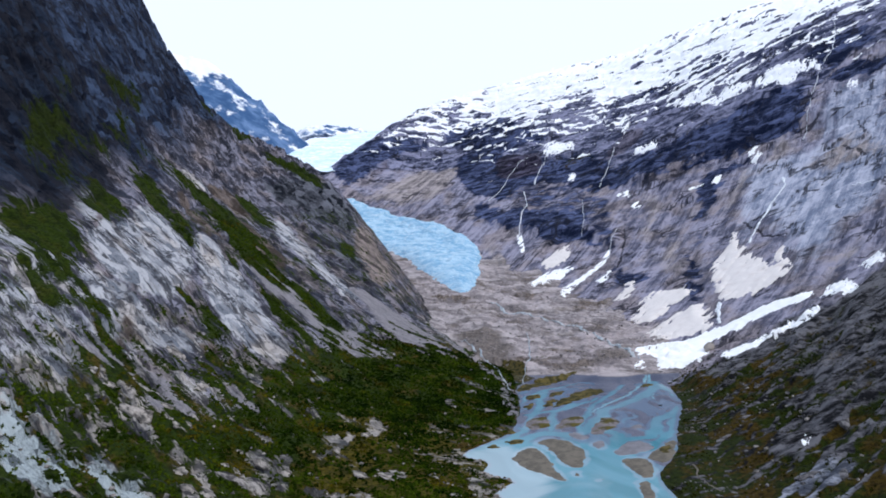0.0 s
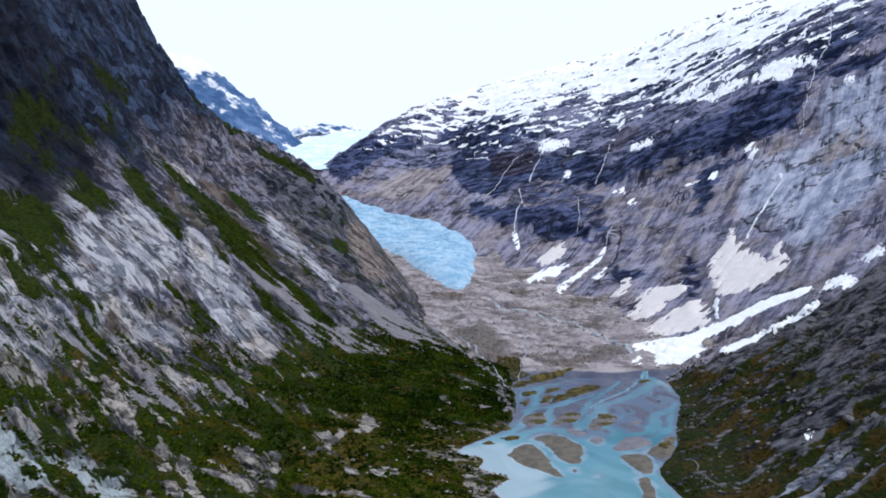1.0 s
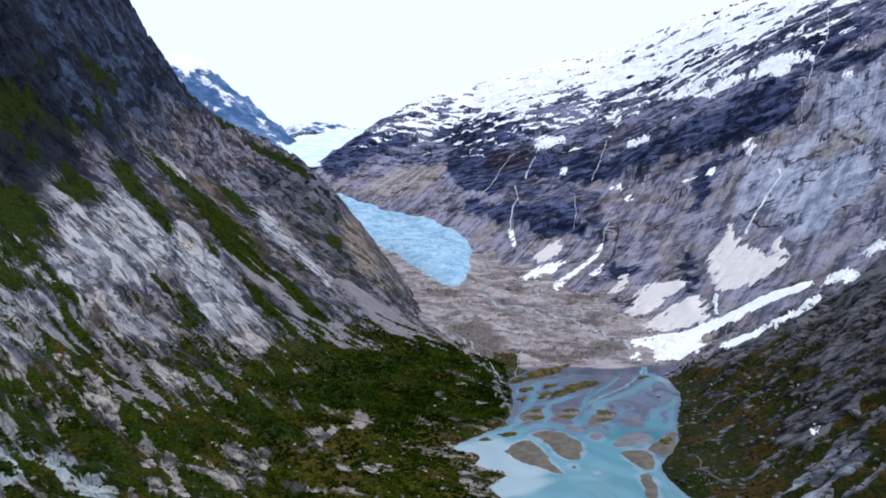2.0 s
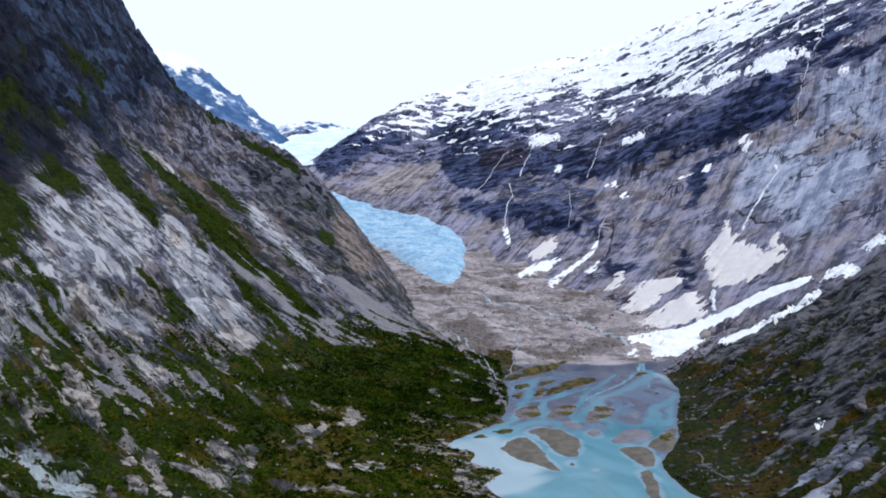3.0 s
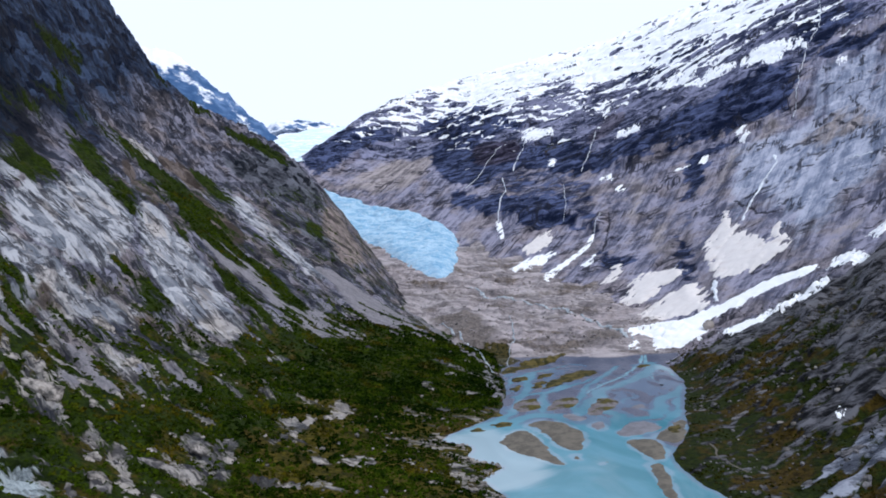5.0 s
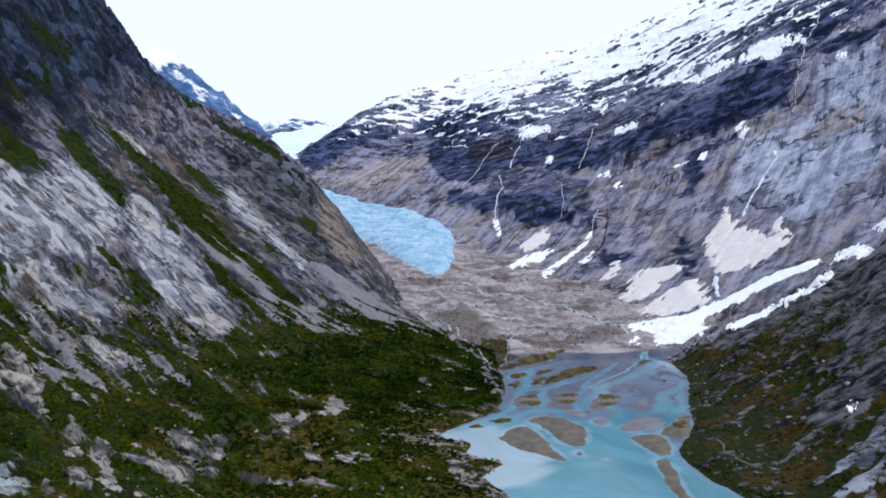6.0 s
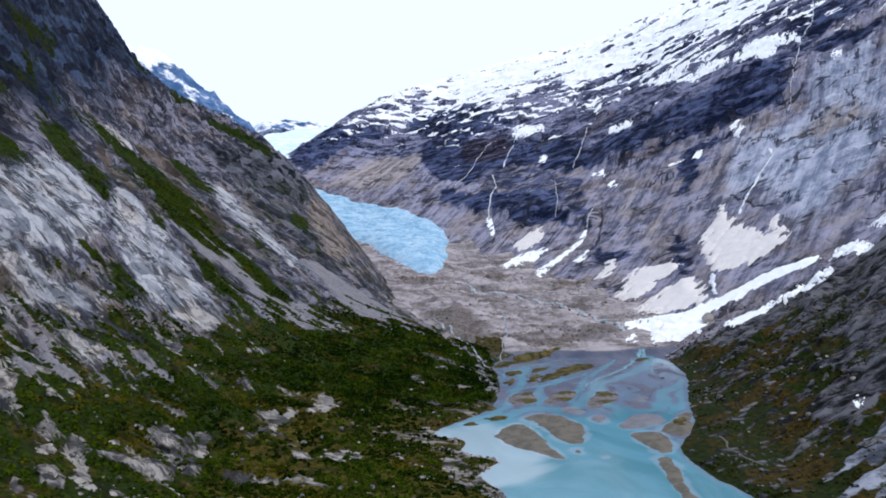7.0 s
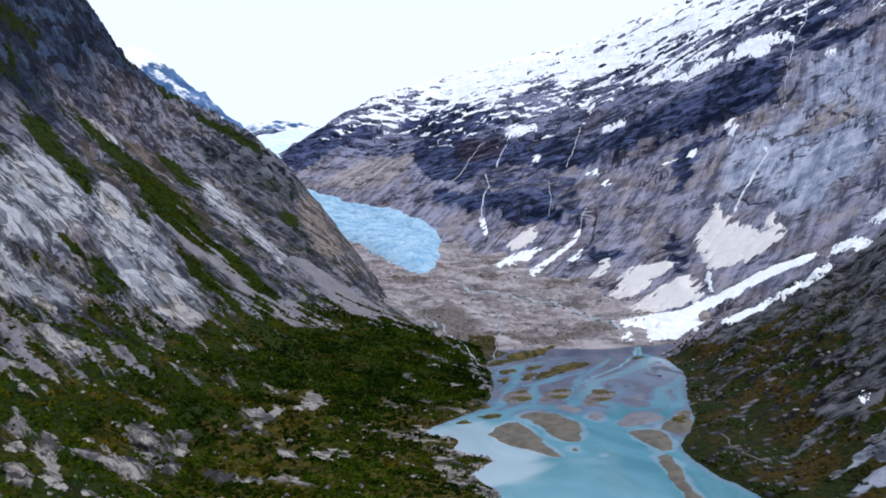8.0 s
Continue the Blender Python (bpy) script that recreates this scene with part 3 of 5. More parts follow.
GREEN["ledge_c"] = [(-464, 888), (-443, 862), (-407, 822), (-379, 817), (-374, 790), (-395, 789), (-416, 801)]
GREEN["ledge_d"] = [(-525, 883), (-520, 931), (-497, 940), (-469, 928), (-452, 876), (-483, 873), (-507, 851)]
GREEN["ledge_e"] = [(-520, 1014), (-508, 1055), (-488, 1070), (-471, 991), (-497, 984)]
GREEN["ledge_f"] = [(-483, 810), (-462, 811), (-411, 784), (-408, 766), (-443, 778), (-459, 768)]
GREEN["crest_a"] = [(-426, 1706), (-381, 1697), (-342, 1748), (-273, 1715), (-315, 1673), (-362, 1663), (-406, 1657)]
GREEN["crest_b"] = [(-500, 1700), (-455, 1735), (-450, 1695), (-490, 1660)]
GREEN["crest_c"] = [(-541, 1638), (-548, 1699), (-541, 1698), (-530, 1630)]
GREEN["shoulder"] = [(-542, 875), (-522, 910), (-480, 895), (-444, 864), (-435, 819), (-479, 830), (-518, 833)]

# slab
SLAB = {}
SLAB["slab_a"] = [(-478, 940), (-478, 984), (-461, 1017), (-469, 1074), (-469, 1133), (-449, 1133), (-411, 1096), (-390, 1100), (-370, 1040), (-355, 976), (-357, 930), (-369, 906), (-390, 891), (-410, 896), (-430, 900), (-461, 925)]
SLAB["slab_b"] = [(-453, 892), (-429, 887), (-406, 889), (-383, 878), (-353, 850), (-327, 829), (-329, 783), (-360, 792), (-391, 812), (-417, 831)]
SLAB["slab_c"] = [(-395, 1130), (-379, 1172), (-338, 1118), (-308, 1108), (-279, 1086), (-242, 1027), (-224, 997), (-226, 934), (-250, 937), (-277, 943), (-308, 959), (-336, 1001), (-372, 1066)]
SLAB["slab_d"] = [(-336, 812), (-337, 867), (-317, 877), (-292, 868), (-294, 848), (-309, 813), (-324, 803)]
SLAB["slab_f"] = [(-511, 985), (-525, 1042), (-504, 1036), (-480, 991), (-490, 968), (-501, 966)]
SLAB["slab_g"] = [(-366, 1441), (-329, 1457), (-270, 1422), (-212, 1377), (-158, 1340), (-180, 1289), (-245, 1341), (-309, 1371)]
SLAB["slab_h"] = [(-497, 1344), (-492, 1380), (-461, 1388), (-443, 1392), (-457, 1362), (-480, 1346)]

# scree
SCREE = {}
SCREE["scree_a"] = [(-190, 1360), (-132, 1378), (-61, 1352), (-11, 1294), (15, 1191), (-47, 1226), (-92, 1231), (-134, 1297)]
SCREE["scree_b"] = [(-346, 1199), (-313, 1231), (-260, 1190), (-202, 1201), (-146, 1161), (-92, 1123), (-121, 1092), (-167, 1085), (-232, 1137), (-288, 1137)]
SCREE["scree_c"] = [(-372, 722), (-354, 741), (-330, 742), (-317, 734), (-324, 720), (-351, 717), (-368, 714)]
SCREE["scree_d"] = [(-322, 757), (-303, 752), (-271, 743), (-239, 736), (-225, 726), (-252, 718), (-275, 704), (-303, 703), (-292, 723)]
SCREE["scree_f"] = [(-252, 790), (-223, 785), (-204, 775), (-225, 758)]

# dark
DARK = {}
DARK["dark_a"] = [(590, 2216), (644, 2169), (715, 2132), (799, 2091), (866, 2023), (904, 2003), (978, 1980), (1030, 2031), (1088, 2140), (1038, 2140), (989, 2178), (911, 2195), (836, 2223), (756, 2295), (684, 2295), (623, 2334), (570, 2339)]
DARK["dark_b"] = [(39, 2913), (109, 2957), (216, 2860), (247, 2728), (376, 2608), (507, 2557), (572, 2347), (601, 2197), (585, 2202), (516, 2269), (443, 2344), (385, 2428), (338, 2495), (237, 2460), (181, 2480), (110, 2585), (55, 2719)]
DARK["dark_c"] = [(107, 2527), (193, 2400), (278, 2338), (353, 2246), (433, 2213), (437, 2141), (408, 2100), (453, 2018), (474, 1966), (434, 2006), (388, 2086), (304, 2165), (246, 2237), (168, 2327), (127, 2388)]
DARK["dark_d"] = [(-460, 2998), (-430, 3200), (-352, 3246), (-200, 3232), (-100, 3176), (-46, 3156), (-123, 3119), (-214, 3039), (-279, 2975), (-318, 2907), (-367, 2851), (-419, 2910)]
DARK["dark_e"] = [(2, 3200), (151, 3275), (285, 3092), (349, 2850), (432, 2814), (400, 2752), (294, 2768), (193, 2851), (66, 3046)]
DARK["dark_f"] = [(1162, 2277), (1236, 2281), (1296, 2203), (1297, 2123), (1236, 2106), (1161, 2121), (1148, 2187)]
DARK["dark_g"] = [(1132, 2098), (1203, 2052), (1268, 1991), (1248, 1961), (1188, 2003), (1116, 2015)]
DARK["dark_h"] = [(786, 2061), (846, 2013), (864, 1984), (807, 1996), (758, 1974), (708, 1887), (669, 1863), (702, 1969), (741, 2029)]
# next two: cleft darkness and shadow beneath the buttress, put into the rock colour
DARK["dark_i"] = [(605, 1739), (607, 1685), (563, 1559), (545, 1474), (523, 1473), (547, 1568)]
DARK["buttress_shadow"] = [(452, 1896), (452, 1799), (489, 1764), (462, 1700), (436, 1770)]
DARK["dark_k"] = [(809, 2826), (911, 2797), (1013, 2666), (1065, 2638), (1034, 2576), (953, 2674), (852, 2688), (776, 2750)]

# warm
WARM = {}
WARM["warm_a"] = [(-306, 2783), (-206, 2885), (-51, 2957), (110, 2987), (79, 2775), (-8, 2666), (-111, 2651), (-214, 2674), (-281, 2732)]
WARM["warm_b"] = [(112, 2249), (176, 2227), (208, 2067), (176, 1915), (114, 1866), (110, 2097)]
WARM["warm_c"] = [(595, 2177), (651, 2141), (630, 2030), (573, 1904), (499, 1737), (505, 1825), (551, 2003)]
WARM["warm_d"] = [(650, 1275), (734, 1343), (805, 1373), (857, 1381), (825, 1330), (749, 1269), (703, 1274), (654, 1257)]
WARM["warm_e"] = [(843, 1973), (868, 1896), (802, 1852), (726, 1810), (666, 1700), (633, 1667), (675, 1789), (758, 1900)]
WARM["warm_f"] = [(938, 2025), (978, 1979), (971, 1923), (908, 1888), (875, 1943)]
WARM["warm_g"] = [(928, 1829), (1044, 1843), (1067, 1702), (983, 1565), (964, 1667), (885, 1687)]
WARM["warm_h"] = [(544, 1858), (635, 1869), (607, 1737), (566, 1645), (503, 1648)]

# pale
PALE = {}
PALE["pale_a"] = [(851, 1847), (869, 1818), (764, 1696), (690, 1630), (705, 1697), (775, 1786)]
PALE["pale_b"] = [(872, 1738), (875, 1646), (794, 1525), (739, 1467), (671, 1371), (727, 1491), (810, 1658)]
PALE["pale_c"] = [(1178, 1939), (1227, 1930), (1067, 1692), (1081, 1762), (1129, 1872)]
PALE["pale_e"] = [(829, 1976), (956, 1893), (1059, 1820), (1183, 1877), (1130, 1720), (904, 1424), (797, 1431), (688, 1393), (725, 1506), (761, 1704), (691, 1667)]
PALE["pale_f"] = [(1092, 2027), (1169, 1997), (1237, 1953), (1089, 1731), (954, 1529), (960, 1702), (1016, 1948)]
PALE["pale_d"] = [(834, 1553), (894, 1553), (951, 1566), (859, 1459), (754, 1394), (693, 1362)]

# moss
MOSS = {}
MOSS["a"] = [(431, 2574), (508, 2559), (571, 2454), (483, 2444), (400, 2515)]
MOSS["b"] = [(716, 1984), (757, 1990), (711, 1877), (672, 1871)]

# snow
SNOW = {}
SNOW["tongue"] = [(338, 1279), (389, 1300), (445, 1319), (502, 1308), (540, 1305), (594, 1311), (626, 1276), (657, 1261), (639, 1246), (598, 1260), (551, 1264), (511, 1262), (470, 1268), (429, 1177), (397, 1188), (360, 1199), (375, 1259)]
SNOW["lobe_a"] = [(400, 1407), (454, 1466), (496, 1455), (532, 1467), (521, 1393), (498, 1318), (465, 1343), (413, 1343)]
SNOW["lobe_b"] = [(392, 1510), (430, 1555), (458, 1625), (493, 1616), (541, 1561), (517, 1512), (467, 1503), (433, 1471)]
SNOW["lobe_c"] = [(394, 1669), (436, 1706), (446, 1743), (469, 1745), (447, 1671), (415, 1653)]
SNOW["apron"] = [(621, 1622), (658, 1650), (691, 1712), (708, 1714), (682, 1641), (684, 1594), (665, 1533), (673, 1483), (661, 1448), (715, 1510), (723, 1503), (702, 1462), (698, 1427), (675, 1384), (631, 1388), (591, 1393), (551, 1413), (559, 1473), (588, 1558)]
SNOW["strip_a"] = [(452, 1171), (505, 1166), (506, 1131), (482, 1117), (450, 1131)]
SNOW["strip_b"] = [(452, 1167), (478, 1165), (518, 1157), (558, 1148), (612, 1166), (589, 1116), (549, 1131), (497, 1130), (458, 1120), (445, 1130)]
SNOW["strip_d"] = [(737, 1258), (757, 1258), (755, 1224), (744, 1207), (724, 1214)]
SNOW["strip_c"] = [(635, 1210), (670, 1234), (694, 1227), (664, 1122), (653, 1159)]
SNOW["fan_a"] = [(225, 1914), (273, 1973), (319, 1970), (365, 1956), (350, 1938), (309, 1915), (259, 1881), (236, 1869)]
SNOW["fan_b"] = [(265, 2018), (313, 2072), (364, 2087), (374, 2048), (347, 1998), (304, 1974)]
SNOW["fan_c"] = [(290, 1827), (361, 1884), (411, 1908), (458, 1978), (462, 1958), (428, 1888), (371, 1859), (328, 1826), (297, 1737), (287, 1751)]
SNOW["fan_d"] = [(385, 1827), (435, 1858), (435, 1825), (395, 1783)]
SNOW["drip"] = [(228, 2226), (245, 2224), (246, 2127), (225, 2132)]
SNOW["spot_a"] = [(867, 2023), (901, 2002), (877, 1962), (854, 1980)]
SNOW["spot_b"] = [(749, 2007), (798, 2012), (779, 1985), (752, 1994)]
SNOW["spot_c"] = [(697, 2037), (741, 2019), (731, 2009), (700, 2022)]
SNOW["spot_d"] = [(630, 2389), (721, 2351), (693, 2311), (637, 2346)]
SNOW["spot_e"] = [(385, 2724), (444, 2702), (498, 2605), (435, 2596), (378, 2617)]
SNOW["spot_f"] = [(537, 2214), (575, 2197), (570, 2160), (537, 2181)]
SNOW["spot_g"] = [(562, 2120), (592, 2123), (584, 2094), (559, 2090)]
SNOW["spot_h"] = [(426, 2442), (461, 2430), (445, 2389), (424, 2395)]
SNOW["spot_i"] = [(1144, 2014), (1162, 1992), (1142, 1966), (1131, 1986)]
SNOW["spot_j"] = [(667, 2611), (699, 2625), (657, 2518), (632, 2498)]
SNOW["ledge_a"] = [(1007, 2309), (1093, 2318), (1163, 2177), (1141, 2138), (1098, 2206), (1060, 2149), (1046, 2224), (997, 2269)]
SNOW["ledge_b"] = [(884, 2367), (967, 2407), (1018, 2314), (974, 2296), (891, 2314)]
SNOW["ledge_c"] = [(808, 2524), (899, 2528), (963, 2492), (912, 2411), (847, 2442)]
SNOW["near_slope"] = [(371, 741), (376, 736), (372, 725), (366, 726)]
SNOW["river_mouth"] = [(318, 1207), (341, 1222), (343, 1201), (321, 1188)]

# bars
BARS = {}
BARS["a"] = [(71, 800), (78, 821), (101, 841), (110, 817), (116, 785), (117, 759), (125, 726), (111, 725), (99, 748), (78, 770)]
BARS["b"] = [(104, 855), (125, 874), (146, 865), (158, 831), (157, 792), (146, 767), (132, 765), (126, 778), (123, 802), (116, 837)]
BARS["c"] = [(190, 813), (210, 845), (232, 855), (243, 841), (238, 816), (216, 804), (194, 799)]
BARS["d"] = [(190, 784), (207, 795), (226, 789), (224, 754), (211, 728), (198, 730), (194, 758)]
BARS["e"] = [(193, 721), (205, 724), (206, 709), (199, 676), (194, 640), (196, 600), (178, 600), (180, 641), (186, 691)]
BARS["k"] = [(221, 793), (252, 831), (277, 858), (262, 804), (236, 767), (228, 787)]
BARS["m"] = [(155, 733), (163, 734), (162, 726), (154, 726)]
BARS["n"] = [(236, 911), (252, 922), (250, 904), (236, 894)]
BARS["p"] = [(131, 752), (141, 754), (140, 737), (131, 739)]
BARS["g"] = [(147, 940), (169, 964), (191, 967), (174, 920), (151, 909), (138, 908)]
BARS["h"] = [(181, 899), (205, 953), (224, 959), (229, 933), (211, 907), (194, 881), (182, 882)]
BARS["f"] = [(99, 931), (115, 964), (134, 969), (140, 941), (129, 914), (104, 905)]
BARS["q"] = [(146, 883), (165, 897), (176, 872), (163, 856)]
BARS["r"] = [(170, 846), (189, 861), (187, 833), (173, 821)]

# grassbars
GRASSBARS = {}
GRASSBARS["a"] = [(144, 1010), (184, 1081), (220, 1116), (251, 1114), (236, 1079), (199, 1057), (163, 1010)]
GRASSBARS["b"] = [(110, 1135), (144, 1170), (211, 1198), (232, 1203), (177, 1156), (129, 1124), (109, 1104)]
GRASSBARS["c"] = [(67, 858), (83, 869), (98, 867), (87, 851), (75, 846)]
GRASSBARS["d"] = [(40, 845), (57, 853), (64, 839), (49, 833)]
GRASSBARS["e"] = [(110, 1018), (125, 1045), (128, 1025), (114, 993)]
GRASSBARS["f"] = [(115, 1074), (142, 1099), (148, 1083), (120, 1052)]
GRASSBARS["h"] = [(133, 1025), (157, 1061), (166, 1052), (141, 1011)]
GRASSBARS["i"] = [(149, 1083), (183, 1115), (188, 1103), (153, 1061)]
GRASSBARS["j"] = [(73, 901), (83, 916), (86, 904), (76, 886)]
GRASSBARS["k"] = [(310, 1137), (330, 1146), (325, 1126), (308, 1117)]
GRASSBARS["g"] = [(238, 808), (256, 831), (268, 840), (258, 811), (240, 790)]

CHANNELS = []
CHANNELS.append(([(344, 1235), (328, 1114), (274, 1042), (222, 992), (187, 919), (162, 881), (119, 894), (83, 858), (37, 820)], 9))
CHANNELS.append(([(337, 1198), (342, 1080), (339, 1038)], 6))
CHANNELS.append(([(335, 1005), (282, 939), (249, 869), (208, 859), (178, 787), (168, 722)], 8))
CHANNELS.append(([(199, 900), (211, 881), (191, 813), (172, 770)], 8))
CHANNELS.append(([(152, 1105), (129, 1006), (99, 914), (69, 850)], 5))
CHANNELS.append(([(186, 1029), (148, 988), (132, 909)], 5))
CHANNELS.append(([(104, 831), (126, 802), (135, 749), (135, 726)], 6))
CHANNELS.append(([(320, 977), (274, 877), (233, 818), (200, 799), (180, 769)], 6))
CHANNELS.append(([(211, 1155), (164, 1126), (120, 1081), (102, 1011)], 3))
CHANNELS.append(([(223, 1057), (169, 1000), (134, 988), (107, 974)], 4))
CHANNELS.append(([(143, 1099), (126, 1007), (115, 965)], 3))
CHANNELS.append(([(286, 1141), (215, 1024), (167, 904)], 4))

# bare earth between the mossy gullies
EARTH = {}
EARTH["a"] = [(-478, 1270), (-465, 1294), (-433, 1265), (-376, 1194), (-387, 1160), (-422, 1205), (-454, 1229)]
EARTH["g"] = [(-407, 1341), (-343, 1347), (-281, 1287), (-288, 1257), (-332, 1237), (-374, 1263)]
EARTH["b"] = [(-469, 1418), (-440, 1447), (-411, 1436), (-372, 1395), (-382, 1352), (-421, 1387), (-447, 1391)]
EARTH["c"] = [(-379, 816), (-366, 816), (-347, 793), (-347, 767), (-360, 773)]
EARTH["d"] = [(-364, 709), (-354, 709), (-334, 683), (-343, 680)]
EARTH["e"] = [(-310, 623), (-294, 632), (-284, 619), (-293, 606)]
EARTH["f"] = [(-301, 849), (-283, 882), (-265, 883), (-274, 840)]

CREST = {}
CREST["a"] = [(-383, 1531), (-369, 1593), (-337, 1666), (-285, 1725), (-240, 1740), (-205, 1690), (-205, 1612), (-240, 1574), (-280, 1539), (-316, 1550), (-351, 1513)]
CREST["b"] = [(-235, 1537), (-205, 1564), (-188, 1513), (-164, 1496), (-190, 1445), (-221, 1477)]

TAWNY = {}
TAWNY["a"] = [(-206, 1573), (-184, 1690), (-150, 1646), (-118, 1608), (-102, 1548), (-137, 1428), (-163, 1479), (-188, 1513)]

# rust-brown rock; right wall cracks, carved and painted dark as overhang shade
RUSTY = {}
RUSTY["a"] = [(566, 2470), (650, 2529), (691, 2501), (696, 2438), (641, 2429), (560, 2371)]
RUSTY["b"] = [(230, 2776), (385, 2661), (351, 2517), (250, 2572), (197, 2650)]
RUSTY["c"] = [(-306, 2897), (-236, 3014), (-212, 2994), (-262, 2897)]

CRACKS = []
CRACKS.append([(732, 1729), (733, 1660), (725, 1603), (741, 1561), (756, 1556)])
CRACKS.append([(731, 1601), (753, 1572), (782, 1588)])
CRACKS.append([(998, 1838), (1000, 1781), (992, 1700), (981, 1652)])
CRACKS.append([(858, 1716), (857, 1672), (875, 1658)])
CRACKS.append([(904, 1772), (930, 1769), (954, 1761)])
CRACKS.append([(1083, 1860), (1060, 1790), (1045, 1745)])
CRACKS.append([(848, 1547), (850, 1519)])
CRACKS.append([(514, 2011), (483, 1926), (453, 1854)])

# shade of clefts and overhangs painted on the right wall; e is dark rock
WALL_DARKENING = {
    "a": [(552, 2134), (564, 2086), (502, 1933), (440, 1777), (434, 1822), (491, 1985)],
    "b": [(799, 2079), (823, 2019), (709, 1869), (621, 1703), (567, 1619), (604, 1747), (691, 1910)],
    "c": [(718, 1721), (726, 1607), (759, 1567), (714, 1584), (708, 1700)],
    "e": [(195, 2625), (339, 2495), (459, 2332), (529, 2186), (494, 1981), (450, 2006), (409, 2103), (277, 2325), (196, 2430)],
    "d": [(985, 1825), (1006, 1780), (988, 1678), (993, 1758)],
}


# bare knolls and slabs that stand out of the heath
BARE = {}
BARE["a"] = [(-327, 696), (-315, 709), (-298, 689), (-280, 665), (-268, 649), (-277, 639), (-292, 648), (-314, 679)]
BARE["b"] = [(-262, 648), (-253, 662), (-238, 638), (-233, 615), (-244, 620)]
BARE["c"] = [(-232, 622), (-223, 637), (-208, 613), (-189, 582), (-204, 582)]
BARE["d"] = [(-222, 574), (-217, 590), (-201, 570), (-215, 563)]
BARE["e"] = [(-195, 684), (-186, 701), (-169, 682), (-158, 676), (-148, 644), (-156, 624), (-169, 633), (-184, 655)]
BARE["f"] = [(-175, 696), (-163, 715), (-152, 687), (-157, 671)]
BARE["g"] = [(-184, 627), (-177, 630), (-166, 628), (-173, 611)]
BARE["h"] = [(-145, 774), (-121, 808), (-110, 794), (-120, 751), (-129, 716), (-138, 717), (-133, 749)]
BARE["i"] = [(-102, 814), (-97, 873), (-90, 894), (-71, 857), (-80, 824), (-92, 807)]
BARE["j"] = [(-98, 707), (-85, 720), (-77, 697), (-89, 697)]
BARE["k"] = [(-74, 718), (-56, 735), (-42, 730), (-46, 706), (-65, 697)]
BARE["l"] = [(-329, 734), (-319, 739), (-313, 727), (-324, 722)]
BARE["m"] = [(-300, 759), (-288, 779), (-272, 771), (-254, 765), (-247, 739), (-263, 741), (-278, 753)]
BARE["n"] = [(-353, 710), (-344, 711), (-330, 688), (-337, 684)]
BARE["o"] = [(-340, 663), (-334, 662), (-320, 637), (-321, 629)]
BARE["p"] = [(-244, 872), (-240, 897), (-220, 842), (-230, 847)]
BARE["q"] = [(-265, 874), (-254, 877), (-236, 855), (-243, 851)]
BARE["r"] = [(-212, 804), (-191, 806), (-169, 782), (-180, 783)]
BARE["s"] = [(-172, 823), (-155, 826), (-140, 806), (-156, 799)]
BARE["t"] = [(0, 1008), (15, 1016), (16, 986), (3, 981)]
BARE["u"] = [(-26, 897), (-13, 904), (-13, 884), (-26, 883)]
BARE["v"] = [(-184, 936), (-175, 977), (-157, 974), (-171, 938)]
BARE["w"] = [(21, 744), (41, 720), (52, 679), (32, 658), (19, 683)]
BARE["x"] = [(-410, 652), (-406, 677), (-394, 694), (-364, 672), (-351, 641), (-362, 624), (-380, 618)]
BARE["y"] = [(-470, 752), (-456, 766), (-438, 771), (-423, 742), (-431, 720), (-452, 722)]
BARE["z"] = [(-323, 687), (-317, 710), (-289, 676), (-268, 649), (-281, 636), (-299, 650)]

# blue-grey rubble low on the left side
RUBBLE = {}
RUBBLE["a"] = [(-381, 602), (-344, 584), (-310, 580), (-269, 560), (-256, 555), (-316, 493)]
RUBBLE["b"] = [(-304, 599), (-280, 597), (-253, 572), (-233, 555), (-262, 525)]


# rubble along the foot of the left side, where it meets the moraine
EDGE = [(-17, 1378), (13, 1331), (44, 1254), (73, 1157), (98, 1156), (89, 1031), (92, 972)]


def gully_grain(x, y):
    """Uneven growth in streaks down the fall line."""
    a, b, _ = left_grid(x, y)
    return fbm(a / 44, b / 9, 100, 4, 0.6)


def bare_ribs(x, y):
    """Ribs of bare rock that run down the left side's fall line and break through the heath."""
    a, b, _ = left_grid(x, y)
    rib = fbm(a / 46 + 0.5 * fbm(x / 40, y / 40, 43, 2), (b + 10 * fbm(x / 45, y / 45, 44, 2)) / 15, 42, 5, 0.66)
    open_ground = np.interp(x, [-420, -300, -200, -60, 60], [0.12, 0.04, -0.1, -0.16, -0.04])
    return np.maximum(step(0.14, 0.36, rib + open_ground - 0.12 * step(850, 1000, y)), region(BARE, x, y, 4, 0.6) - 0.9 * np.maximum(0, fbm(x / 9, y / 9, 117, 3)))


def left_low(x, y, z):
    limit = np.interp(y, [500, 700, 900, 1100, 1300, 1450], [150, 122, 98, 80, 52, 12])
    limit = limit + 20 * step(-290, -380, x) * step(1050, 880, y)
    return step(46, -34, z - limit + 30 * fbm(x / 60, y / 45, 40, 4) + 84 * gully_grain(x, y))


UPPER_MOSS = {}
UPPER_MOSS["a"] = [(-615, 1274), (-614, 1337), (-581, 1384), (-571, 1383), (-576, 1309), (-592, 1269)]
UPPER_MOSS["f"] = [(-600, 1020), (-602, 1091), (-579, 1114), (-553, 1091), (-544, 990), (-558, 943)]
UPPER_MOSS["g"] = [(-544, 990), (-546, 1053), (-521, 1049), (-518, 980)]
UPPER_MOSS["b"] = [(-611, 1166), (-603, 1186), (-586, 1157), (-577, 1100)]
